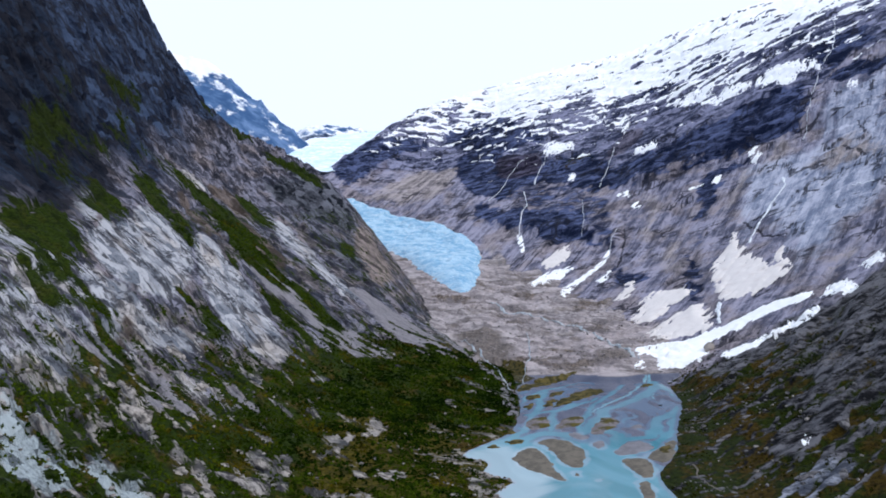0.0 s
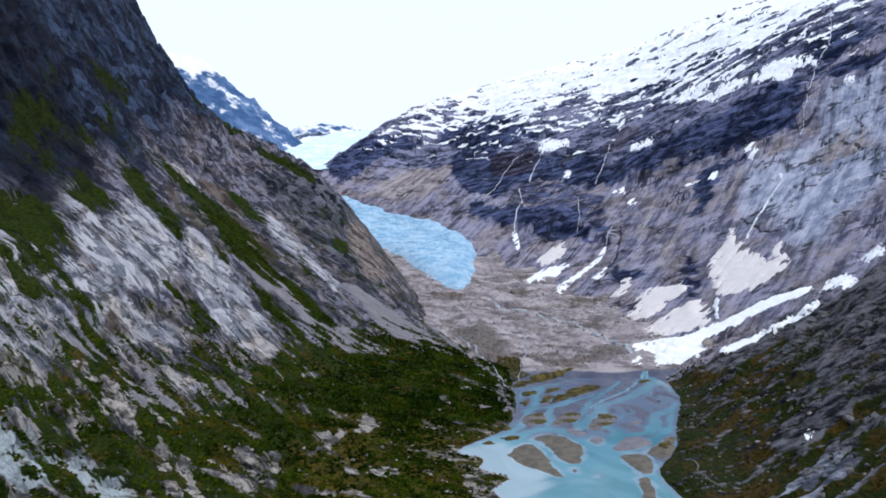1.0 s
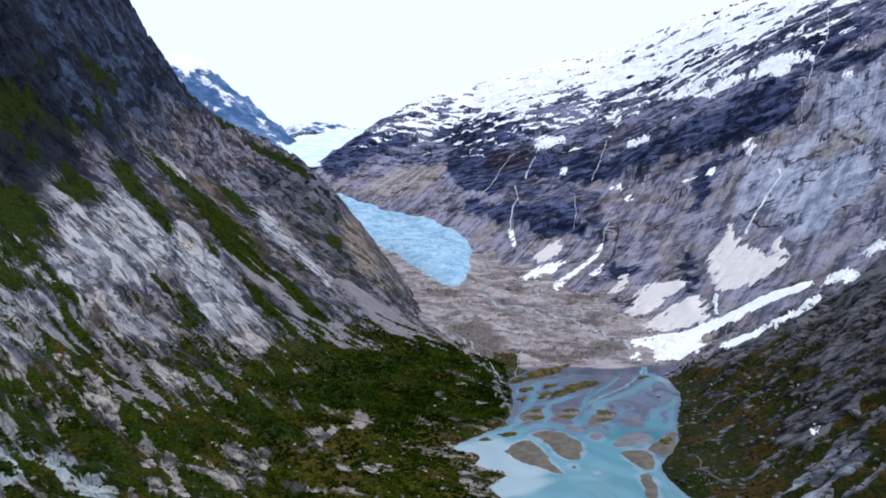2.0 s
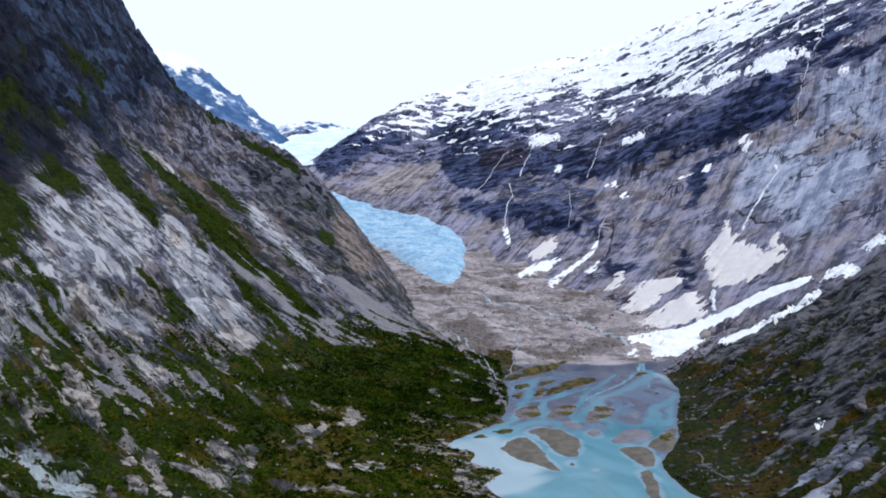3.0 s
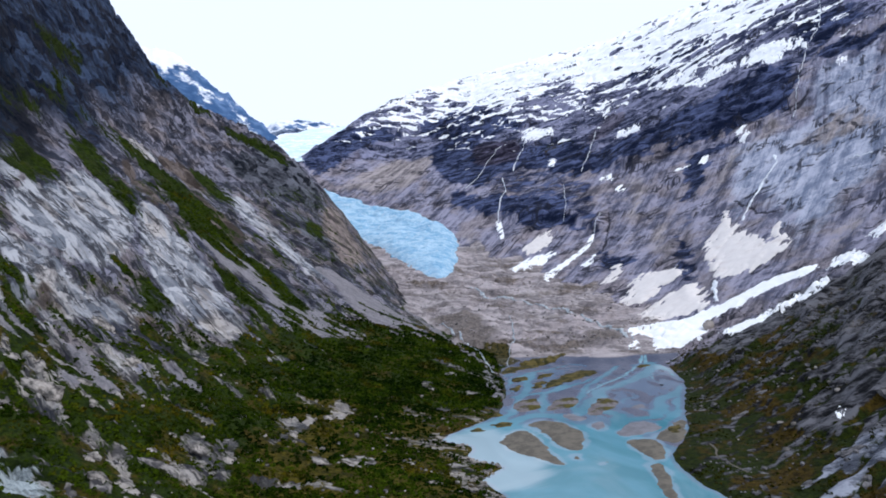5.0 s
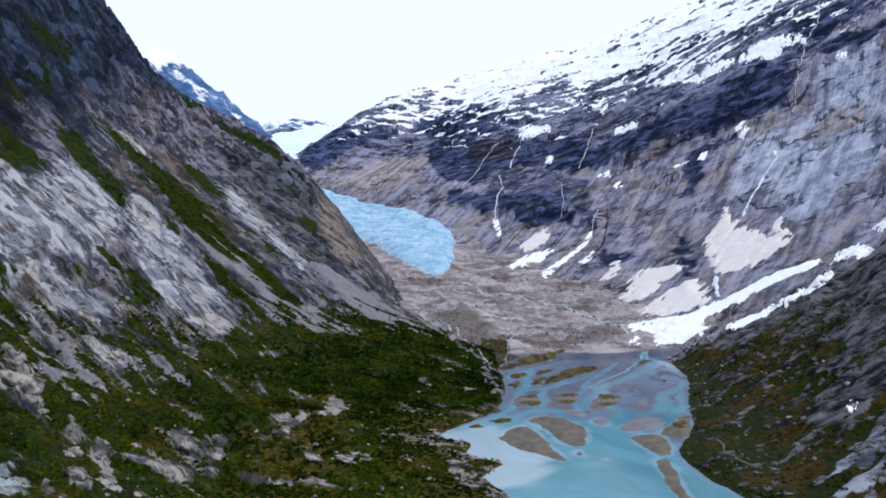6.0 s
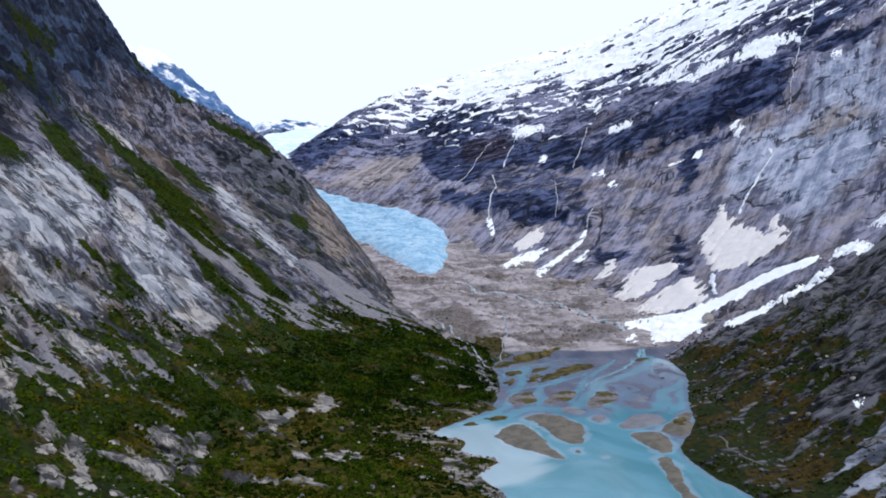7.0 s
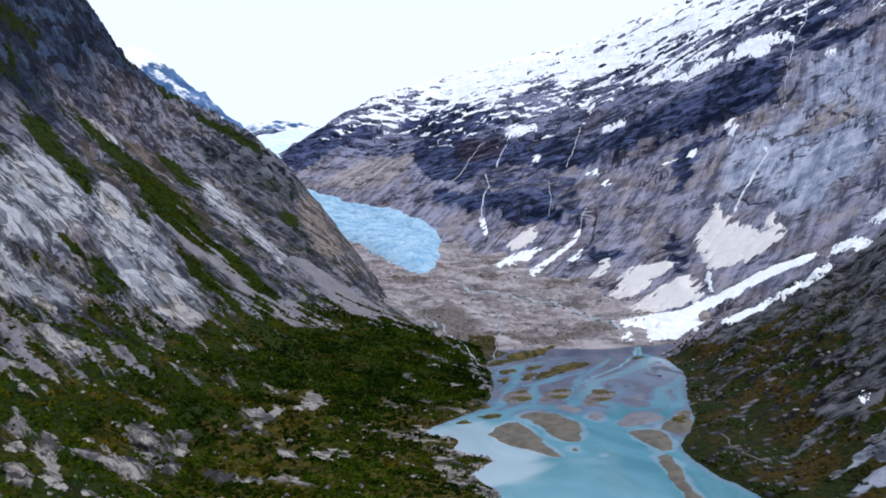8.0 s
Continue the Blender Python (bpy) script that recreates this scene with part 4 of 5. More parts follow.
UPPER_MOSS["c"] = [(-570, 1205), (-570, 1286), (-552, 1325), (-552, 1302), (-551, 1213), (-566, 1203)]
UPPER_MOSS["d"] = [(-567, 1080), (-559, 1148), (-551, 1203), (-540, 1164), (-544, 1088), (-554, 1056)]
UPPER_MOSS["e"] = [(-542, 1248), (-529, 1308), (-507, 1371), (-512, 1310), (-526, 1259)]
GLACIER = [(-342, 2770), (-279, 2708), (-193, 2651), (-89, 2556), (-1, 2462), (77, 2318), (108, 2235), (114, 2155), (98, 2090), (104, 1996), (84, 1930), (80, 1860), (47, 1766), (14, 1822), (-20, 1928), (-76, 2081), (-133, 2253), (-300, 2450), (-480, 2620), (-480, 2760)]


SNOWFIELDS = {key: SNOW[key] for key in ("tongue", "apron", "lobe_a", "lobe_b", "lobe_c", "strip_a")}


def foot_rubble(x, y):
    total = np.zeros(np.shape(x))
    some = (x > -140) & (x < 220) & (y > 900) & (y < 1450)
    total[some] = step(13, 5, beside(EDGE, x[some], y[some]) + 8 * fbm(x[some] / 14, y[some] / 14, 113, 3))
    return total


def left_cover(x, y, z):
    """How much heath and scrub grows on the left side: dense low down, thin on slabs and ribs."""
    tongues = np.maximum(region(SCREE, x, y, 12, 0.8) * step(-0.3, 0.1, gully_grain(x, y)), foot_rubble(x, y))
    return left_low(x, y, z) * (1 - 0.96 * bare_ribs(x, y)) * (1 - 0.8 * tongues) * (1 - 0.85 * region(RUBBLE, x, y, 10, 0.8) * step(0.3, 0.0, fbm(x / 16, y / 12, 119, 4)))


LAKE = [(364, 1226), (349, 1078), (336, 1005), (302, 922), (279, 858), (262, 804), (236, 767), (223, 743), (216, 698), (221, 663), (227, 640), (240, 590), (275, 500), (330, 300), (330, -880),
        (0, -880), (20, 300), (55, 560), (61, 661), (53, 680), (44, 698), (56, 712), (66, 730), (56, 739), (48, 745), (34, 762), (45, 780), (41, 794), (24, 804), (12, 812), (20, 830), (67, 878), (84, 908), (92, 948), (107, 1011), (110, 1173), (220, 1195)]


def shored(x, y, z):
    """Bends a valley side to the lake's shore: under water within it, rising from it outside."""
    z = np.array(z, float)
    some = (y > -850) & (y < 1320) & (x > -150) & (x < 600)
    if not some.any():
        return z
    xs, ys, zs = x[some], y[some], z[some]
    d = inside(LAKE, xs, ys) + 3.2 * fbm(xs / 13, ys / 13, 45, 3)
    near = step(45, 15, np.abs(d))
    far = np.where(d > 0, np.minimum(zs, -1.4), np.maximum(zs, np.minimum(-0.16 * d, 3.0)) * step(1240, 1190, ys) + zs * step(1190, 1240, ys))
    z[some] = near * np.clip(-0.17 * d, -1.5, 9) * step(1240, 1190, ys) + near * zs * step(1190, 1240, ys) + (1 - near) * far
    return z


def left_height(x, y):
    return shored(x, y, left_raw(x, y))


def right_height(x, y):
    return shored(x, y, right_raw(x, y))


def left_raw(x, y):
    z = left_base(x, y)
    rocky = (1 - 0.8 * left_cover(x, y, z)) * (1 - 0.7 * region(SCREE, x, y, 14)) * (1 - 0.45 * region(SLAB, x, y, 14))
    rise = left_low(x, y, z) * bare_ribs(x, y) * (1.8 + 3.2 * ridged(x / 22, (y + 0.45 * x) / 11, 55, 3, 0.6) + 2.4 * blocks((x - 0.3 * y) / 15, (y + 0.45 * x) / 8, 157)[0])
    fade = step(0, 30, z)
    a, b, _ = left_grid(x, y)
    high = step(250, 480, z)
    gully = ridged(y / 95 + 0.25 * fbm(x / 160, y / 160, 51, 3), x / 420, 50, 3)
    big, mid, small = blocks(a / 74, b / 40, 151)[0], blocks(a / 26, b / 15, 153)[0], blocks(a / 11, b / 8, 155)[0]
    crag = blocks((b - 0.5 * z) / 52, (z + 0.25 * b) / 34, 158)[0] + 0.5 * blocks((b - 0.5 * z) / 19, (z + 0.25 * b) / 13, 159)[0]
    return z + fade * rocky * (14 * (gully - 0.5) + (5 + 4 * high) * big + (2.5 + 2 * high) * mid + 8 * high * crag + (1.0 + 1.6 * high) * small) + fade * rise + 0.8 * fade * fbm(x / 9, y / 9, 54, 3)


def left_grid(x, y):
    """Metres down the left side's fall line and across it, bent a little; the third is the bend."""
    bend = 18 * fbm(x / 150, y / 150, 57, 2)
    turn = 0.6 - 0.3 * step(900, 1400, y)
    down = -0.3 * np.minimum(x + 480, 0) + turn * np.clip(x + 480, 0, 330) + 0.2 * np.maximum(x + 150, 0)
    return x - 0.3 * y + bend, y + down + bend, bend


def left_lay(x, y, z):
    a, b, _ = left_grid(x, y)
    return np.stack([0.65 * a - 0.75 * z, b, 0 * a], -1)


def right_lay(x, y, z):
    s, d = along(x, y)
    return np.stack([s, 0.85 * d + 0.53 * z, 0 * s], -1)


def left_shade(x, y, z):
    a, b, _ = left_grid(x, y)
    return 0.34 * blocks(a / 74, b / 40, 151)[1] + 0.36 * blocks(a / 26, b / 15, 153)[1] + 0.3 * blocks(a / 11, b / 8, 155)[1]


def flank_ribs(x, y):
    """Rock ribs that climb the near right flank."""
    return ridged((x + 0.5 * y) / 110 + 0.3 * fbm(x / 50, y / 50, 66, 2), (y - 0.5 * x) / 34, 63, 5, 0.58)


def wall_cracks(x, y):
    """Close to 1 along the right wall's clefts and overhangs, carved and painted with shade."""
    total = np.zeros(np.shape(x))
    some = (x > 430) & (x < 1140) & (y > 1480) & (y < 2050)
    xs, ys = x[some] + 7 * fbm(x[some] / 25, y[some] / 25, 107, 3), y[some] + 7 * fbm(x[some] / 25, y[some] / 25, 108, 3)
    for path in CRACKS:
        total[some] = np.maximum(total[some], np.exp(-((beside(path, xs, ys) / 4.0) ** 2)))
    return total


def right_raw(x, y):
    z = right_base(x, y)
    s, d = along(x, y)
    fade = step(-2, 25, z)
    wall = step(-60, 120, d) * step(420, 150, s + 0.3 * d)
    ledge = ridged(s / 420, d / 62 + 0.4 * fbm(s / 260, d / 200, 61, 3), 60, 4, 0.55)
    flute = ridged((s - 0.12 * d) / 110, (d + 0.12 * s) / 600, 62, 3, 0.5)
    lump = flank_ribs(x, y)
    a, b, high = right_grid(s, d, z)
    plate, flake = blocks(a / 120, b / 42, 161)[0], blocks(a / 40, b / 15, 163)[0]
    slab, chip = blocks((s - 0.15 * d) / 60, (d + 0.15 * s) / 190, 165)[0], blocks(x / 22, y / 13, 167)[0]
    fade = fade * (1 - 0.85 * region(SNOWFIELDS, x, y, 14, 0.3))
    strata = high * (17 * (ledge - 0.45) + 11 * plate + 5 * flake) + (1 - high) * (12 * (flute - 0.5) + 5 * slab)
    cliffs = 26 * step(-8, 12, d - np.interp(s, CLIFF_S, CLIFF_D)) * step(260, 60, d - np.interp(s, CLIFF_S, CLIFF_D)) * step(-640, -520, s) * step(60, -60, s)
    cliffs = cliffs + 18 * step(-8, 12, d - np.interp(s, LOWER_S, LOWER_D)) * step(200, 50, d - np.interp(s, LOWER_S, LOWER_D)) * step(-1000, -900, s) * step(-400, -470, s)
    some = (x > 470) & (x < 660) & (y > 1330) & (y < 1790)
    if some.any():
        gully = beside([(606, 1735), (570, 1600), (548, 1500), (520, 1392)], x[some] + 5 * fbm(x[some] / 18, y[some] / 18, 106, 2), y[some])
        cliffs[some] += 3 * np.exp(-(((gully - 30) / 14) ** 2)) - 4 * np.exp(-((gully / 13) ** 2))
    cliffs = cliffs - 7 * wall_cracks(x, y)
    return z + wall * cliffs + fade * (wall * strata + (1 - wall) * ((16 + 12 * step(30, 110, z)) * (lump - 0.42) + 3.4 * chip)) + 1.2 * fade * fbm(x / 12, y / 12, 64, 3)


CLIFF_S, CLIFF_D = [-512, -355, -217, -81], [658, 733, 826, 827]
LOWER_S, LOWER_D = [-916, -767, -584, -444], [417, 413, 451, 415]


def right_grid(s, d, z):
    """Coordinates of the wall's tilted beds, and how far up in the banded rock a place lies."""
    bend = 40 * fbm(s / 200, d / 150, 68, 3) + 8 * fbm(s / 40, d / 30, 69, 3)
    return s + bend, d - 0.5 * s + bend, step(300, 460, z + 0.06 * s)


def right_shade(x, y, z):
    s, d = along(x, y)
    a, b, _ = right_grid(s, d, z)
    return 0.3 * blocks(a / 120, b / 42, 161)[1] + 0.35 * blocks(a / 40, b / 15, 163)[1] + 0.35 * blocks((s - 0.15 * d) / 60, (d + 0.15 * s) / 190, 165)[1]


def delta_height(x, y):
    """Silt flats just above the water, cut by braided channels; they end in the lake."""
    flat = step(-45, 20, y - (850 + 60 * fbm(x / 45, 0.3, 71, 3) + 0.1 * (180 - x) + 160 * step(70, 20, x) - 130 * step(190, 250, x)))
    z = -1.6 + 1.66 * flat + 0.3 * fbm(x / 20, y / 46, 72, 5, 0.6) * flat
    braid = np.abs(grain((x + 0.5 * y) / 34 + 0.7 * fbm(x / 40, y / 60, 77, 2), (y - 0.3 * x) / 85, 76))
    z = z - 0.8 * step(0.1, 0.03, braid) * flat
    for path, width in CHANNELS:
        near = beside(path, x + 7 * fbm(x / 30, y / 30, 73, 3), y + 7 * fbm(x / 30, y / 30, 74, 3))
        z = z - 1.5 * step(1.2 * width, 0.45 * width, near) * flat
    return z


def floor_height(x, y):
    z = floor_base(x, y)
    rough = step(3, 25, z) * (1 - 0.9 * region({"ice": GLACIER}, x, y, 30, 0.3))
    z = z + rough * (16 * (ridged(x / 110, y / 60, 75, 5, 0.58) - 0.45) + 4 * blocks((x + 0.3 * y) / 34, y / 20, 171)[0] + 1.5 * blocks(x / 11, y / 8, 173)[0])
    low = step(1195, 1165, y + 26 * grain(x / 70, 0.5, 3) + 0.12 * (x - 150)) * step(600, 640, y)
    return np.where(y < 1230, low * np.maximum(delta_height(x, y), np.where(y > 1165, z, -9)) + (1 - low) * z, z)


def sheet(name, a, b, to_xy, height, material, masks, label, category, keep=None):
    u, v = np.meshgrid(a, b, indexing="ij")
    x, y = to_xy(u, v)
    z = height(x, y)
    faces = quads(len(a), len(b))
    verts = np.stack([x, y, z], -1).reshape(-1, 3)
    attrs = {k: f(x, y, z) for k, f in masks.items()}
    if keep is not None:
        faces = faces[keep(x, y, z).ravel()[faces].any(1)]
        used, where = np.unique(faces, return_inverse=True)
        faces, verts, attrs = where.reshape(-1, 4), verts[used], {k: np.reshape(w, (len(verts), -1))[used] for k, w in attrs.items()}
    return tagged(new(name, mesh_of(name, verts, faces, material, attrs)), label, category, kind="structure")


def same(u, v):
    return u, v


sheet("ground", lines((-4900, -400, 300), (-400, -60, 10), (-60, 420, 3), (420, 800, 8), (800, 4900, 300)),
      lines((-4900, 500, 300), (500, 640, 10), (640, 1300, 3), (1300, 1950, 5), (1950, 3000, 25), (3000, 4900, 300)), same, floor_height, FLOOR,
      {"silt": lambda x, y, z: step(1215, 1175, y + 26 * grain(x / 70, 0.5, 3) + 0.12 * (x - 150)),
       "green": lambda x, y, z: np.maximum(0.7 * step(1160, 1180, y) * step(1250, 1200, y + 0.3 * x), region({"a": [(88, 1231), (119, 1257), (145, 1177), (126, 1169), (100, 1166)]}, x, y, 14)),
       "brown": lambda x, y, z: region({"a": [(9, 1458), (108, 1452), (127, 1290), (97, 1182), (73, 1152), (46, 1313)], "b": [(290, 1290), (320, 1300), (330, 1240), (290, 1220), (240, 1220)]}, x, y, 24)},
      "grey moraine floor and wet silt delta below the glacier", "valley floor")
def left_gullies(x, y):
    """Moss and scrub in the gullies, combed down the fall line so that bare stone shows between."""
    a, b, _ = left_grid(x, y)
    return 1.04 * region(GREEN, x, y, 18, 0.5) + region(GREEN, x, y, 40, 0.8) * (0.1 + 0.6 * gully_grain(x, y) + 0.95 * fbm(a / 70, b / 6.5, 116, 3))


def left_green(x, y, z):
    gullies = left_gullies(x, y)
    cover = left_cover(x, y, z) * (1 - 0.85 * region(SLAB, x, y, 8, 0.6))
    return np.maximum(np.maximum(cover, gullies), np.maximum(0.42 * step(360, 290, z) * (1 - region(RUBBLE, x, y, 14)) * (1 - 0.7 * region(SLAB, x, y, 14)) * (1 - 0.7 * region(SCREE, x, y, 16)), 0.8 * region(UPPER_MOSS, x, y, 20, 1.2)))


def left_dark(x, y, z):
    """The wet, dark gneiss of the upper crags, with shade painted into its colour too."""
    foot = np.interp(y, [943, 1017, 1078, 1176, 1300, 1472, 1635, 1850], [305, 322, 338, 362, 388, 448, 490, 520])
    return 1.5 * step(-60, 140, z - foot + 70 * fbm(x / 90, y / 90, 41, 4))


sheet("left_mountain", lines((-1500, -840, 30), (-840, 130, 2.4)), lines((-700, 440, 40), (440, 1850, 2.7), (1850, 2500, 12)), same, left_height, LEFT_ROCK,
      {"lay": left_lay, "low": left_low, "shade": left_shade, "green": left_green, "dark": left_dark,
       "ochre": lambda x, y, z: step(70, 20, z) * step(-230, -80, x) * step(980, 840, y),
       "earth": lambda x, y, z: region(EARTH, x, y, 15),
       "rust": lambda x, y, z: np.maximum(region(TAWNY, x, y, 25), 0.45 * step(1440, 1600, y + 60 * fbm(x / 60, y / 60, 47, 3)) * step(380, 250, z + 40 * fbm(x / 50, y / 50, 48, 3))),
       "slab": lambda x, y, z: np.maximum(np.maximum(region(SLAB, x, y, 14, 0.7), 0.8 * region(BARE, x, y, 6, 0.5)), np.maximum(0.5 * left_low(x, y, z) * bare_ribs(x, y), 0.52 * step(940, 840, y) * step(-290, -340, x))),
       "scree": lambda x, y, z: np.maximum(region(SCREE, x, y, 18), foot_rubble(x, y)),
       "rubble": lambda x, y, z: region(RUBBLE, x, y, 18),
       "crest": lambda x, y, z: region(CREST, x, y, 26, 1.5),
       # where the crags' colour is darkened further as shade, nearer the lake
       "deep_shade": lambda x, y, z: step(1310, 1080, y + 50 * fbm(x / 70, y / 70, 39, 3))},
      "steep gneiss mountainside with mossy gullies and scrub at its foot", "mountain", lambda x, y, z: z > -12)


def right_green(x, y, z):
    heath = (0.46 + 0.36 * step(95, 20, z) + 0.22 * step(26, 4, z)) * step(1230, 1100, y) * step(260, 120, z) * (1 - 0.75 * step(0.42, 0.66, flank_ribs(x, y)) * (0.55 + 0.45 * step(4, 28, z))) * (1 - 0.6 * step(0.12, 0.4, fbm((x + 0.5 * y) / 34, (y - 0.5 * x) / 9, 118, 4, 0.6)))
    return np.maximum(heath, 0.5 * region(MOSS, x, y, 26, 2.0))


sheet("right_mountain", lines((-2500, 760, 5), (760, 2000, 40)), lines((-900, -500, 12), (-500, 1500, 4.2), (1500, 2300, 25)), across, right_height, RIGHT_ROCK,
      {"lay": right_lay, "shade": right_shade, "green": right_green, "crack_shade": lambda x, y, z: wall_cracks(x, y),
       "high": lambda x, y, z: step(-60, 60, z - np.interp(along(x, y)[0], [-2000, -1250, -600, -170, -90, 400], [480, 480, 430, 520, 720, 900]) + 40 * fbm(x / 120, y / 120, 112, 3)),
       # dark rock bands, plus the painted shade of clefts and overhangs
       "dark": lambda x, y, z: np.maximum(region(DARK, x, y, 32, 2.2), 0.5 * region(WALL_DARKENING, x, y, 20, 1.0)),
       "rust": lambda x, y, z: region(RUSTY, x, y, 24, 1.2),
       "bare": lambda x, y, z: region({"a": [(282, 636), (300, 674), (350, 680), (385, 650), (350, 600), (290, 600)]}, x, y, 20),
       "flank": lambda x, y, z: step(1125, 1020, y - 0.15 * x + 60 * fbm(x / 90, y / 90, 46, 3)),
       "warm": lambda x, y, z: 0.8 * region(WARM, x, y, 40, 1.8), "pale": lambda x, y, z: 0.8 * region(PALE, x, y, 60, 1.5)},
      "tall ice-scoured gneiss wall with dark bands and streaked slabs", "mountain", lambda x, y, z: z > -12)

u, v = np.meshgrid(lines((-600, -60, 60), (-60, 420, 4), (420, 900, 60)), lines((-900, 560, 60), (560, 1260, 4)), indexing="ij")
me = mesh_of("water", np.stack([u, v, 0 * u], -1).reshape(-1, 3), quads(*u.shape), WATER, {"delta": step(830, 930, v + 20 * fbm(u / 40, v / 40, 115, 3)), "milk_glare": step(150, 70, u - 0.15 * (v - 700)) * step(640, 690, v) * step(900, 800, v), "rim": region(BARS, u, v, 6, 0.4), "shallow": (step(-1.5, -0.1, np.maximum(floor_height(u, v), np.maximum(left_height(u, v), right_height(u, v)))))})
tagged(new("water", me), "milky turquoise meltwater lake and braided channels", "water", kind="structure")


# ---- ice and snow ----
def top(x, y):
    """The height of the land."""
    return np.maximum(np.maximum(left_height(x, y), right_height(x, y)), floor_height(x, y))


def drape(name, outline, rise, cell, material, label, category, group="", rag=5.0, lump=18.0, edge=0.22, support=top, relief=None, kind="", holes=0.0, upright=None, grow=0.0):
    """A layer that lies on the land within an outline with a ragged rim, thinning to nothing at its edge."""
    pts = np.array(outline, float)
    (x0, y0), (x1, y1) = pts.min(0) - 4 * rag, pts.max(0) + 4 * rag
    a, b = np.arange(x0, x1 + cell, cell), np.arange(y0, y1 + cell, cell)
    x, y = np.meshgrid(a, b, indexing="ij")
    seed = sum(ord(c) for c in name) % 50 + int(abs(pts[0, 0]))
    ax, ay = (x, y) if upright is None else upright(x, y)
    d = inside(outline, x, y) + grow + rag * 1.6 * fbm(ax / lump, ay / lump, seed, 4, 0.6)
    d = d - holes * np.maximum(0, fbm(ax / lump * 0.8, ay / lump * 1.3, seed + 7, 4, 0.6) - 0.08) * 60
    full = 1 - np.exp(-np.maximum(d, 0) * edge / rise)
    z = support(x, y) + np.where(d > 0, rise * full, np.maximum(d * 0.6, -3.0))
    if relief is not None:
        z = z + relief(x, y) * full
    faces = quads(len(a), len(b))
    faces = faces[(d > -1.8 * cell).ravel()[faces].any(1)]
    used, where = np.unique(faces, return_inverse=True)
    verts = np.stack([x, y, z], -1).reshape(-1, 3)[used]
    base = Vector((*pts.mean(0), float(verts[:, 2].min())))
    me = mesh_of(name, verts - np.array(base), where.reshape(-1, 4), material)
    ob = tagged(new(name, me), label, category, group, kind)
    ob.location = base
    return ob


def crevasses(x, y):
    return 11 * (ridged(x / 50, y / 20, 81, 4, 0.62) - 0.5) + 3 * fbm(x / 12, y / 8, 82, 3)


glacier = drape("glacier", GLACIER, 20, 4, ICE, "pale blue crevassed glacier tongue above bare moraine", "glacier", rag=3.5, lump=30, edge=0.8, relief=crevasses)


def split(ob, pieces):
    """Turns a thing's one mesh into named parts under it; pieces: name, label and a test of each face's middle."""
    me = ob.data
    verts, faces = np.zeros(len(me.vertices) * 3), np.zeros(len(me.polygons) * 4, int)
    me.vertices.foreach_get("co", verts), me.loops.foreach_get("vertex_index", faces)
    verts, faces = verts.reshape(-1, 3), faces.reshape(-1, 4)
    mid = verts[faces].mean(1) + np.array(ob.location)
    base = new(ob.name)
    base.location = ob.location
    for key in ("label", "category", "group", "kind"):
        if key in ob:
            base[key] = ob[key]
    for name, label, test in pieces:
        used, where = np.unique(faces[test(mid[:, 0], mid[:, 1])], return_inverse=True)
        piece = new(name, mesh_of(name, verts[used], where.reshape(-1, 4), me.materials[0]))
        piece.parent = base
        tagged(piece, label)
    name = ob.name
    bpy.data.objects.remove(ob)
    base.name = name
    return base


split(glacier, [("upper_tongue", "", lambda x, y: y + 0.5 * x >= 2250), ("middle_tongue", "", lambda x, y: (y + 0.5 * x < 2250) & (y + 0.3 * x >= 1900)), ("snout", "bluer broken ice at the snout", lambda x, y: (y + 0.5 * x < 2250) & (y + 0.3 * x < 1900))])
icefall_rows = lines((-1250, 150, 14))
u, v = np.meshgrid(icefall_rows, lines((2980, 4750, 16)), indexing="ij")
w = 561 + 0.216 * (v - 3300) - 500 * step(-700, -1000, u - 0.12 * (v - 4200)) + 26 * (ridged(u / 150, v / 60, 83, 4, 0.6) - 0.5) * step(4300, 3600, v)
me = mesh_of("icefall", np.stack([u, v, w], -1).reshape(-1, 3), quads(*u.shape), ICE_UPPER)
tagged(new("icefall", me), "snow-covered upper icefall between far mountains", "glacier")

u, v = np.meshgrid(lines((-2300, -560, 10)), lines((3750, 4800, 12)), indexing="ij")
crest = np.interp(u, [-2300, -1500, -1400, -1277, -1184, -1092, -999, -875, -782, -600], [1600, 1290, 1260, 1192, 1118, 1030, 952, 838, 745, 540])
w = crest - 1.0 * np.abs(v - 4200 - 40 * fbm(u / 200, v / 400, 84, 3)) + 60 * (ridged(u / 160, v / 120, 85, 5, 0.55) - 0.6)
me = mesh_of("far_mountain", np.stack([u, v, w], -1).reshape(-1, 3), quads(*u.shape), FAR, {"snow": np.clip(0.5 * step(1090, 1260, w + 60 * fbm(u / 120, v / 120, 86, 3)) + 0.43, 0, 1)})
tagged(new("far_mountain", me), "distant rock mountain streaked with snow, blue haze painted in", "mountain")

u, v = np.meshgrid(lines((-1000, -430, 10)), lines((4560, 4800, 10)), indexing="ij")
w = np.interp(u, [-1000, -927, -872, -727, -620, -512, -430], [850, 884, 908, 922, 900, 886, 850]) - 0.6 * np.abs(v - 4690) + 26 * (ridged(u / 70, v / 60, 87, 4) - 0.6)
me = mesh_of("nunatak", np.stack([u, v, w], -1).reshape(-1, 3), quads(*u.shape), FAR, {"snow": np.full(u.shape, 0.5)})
tagged(new("nunatak", me), "low rock ridge rising out of the ice, blue haze painted in", "mountain")


def fall_line(x, y):
    """Metres along and up the right wall, shrunk up the wall so that shapes stretch along its fall line."""
    s, d = along(x, y)
    return 1.5 * (s - 0.1 * d), 0.45 * d


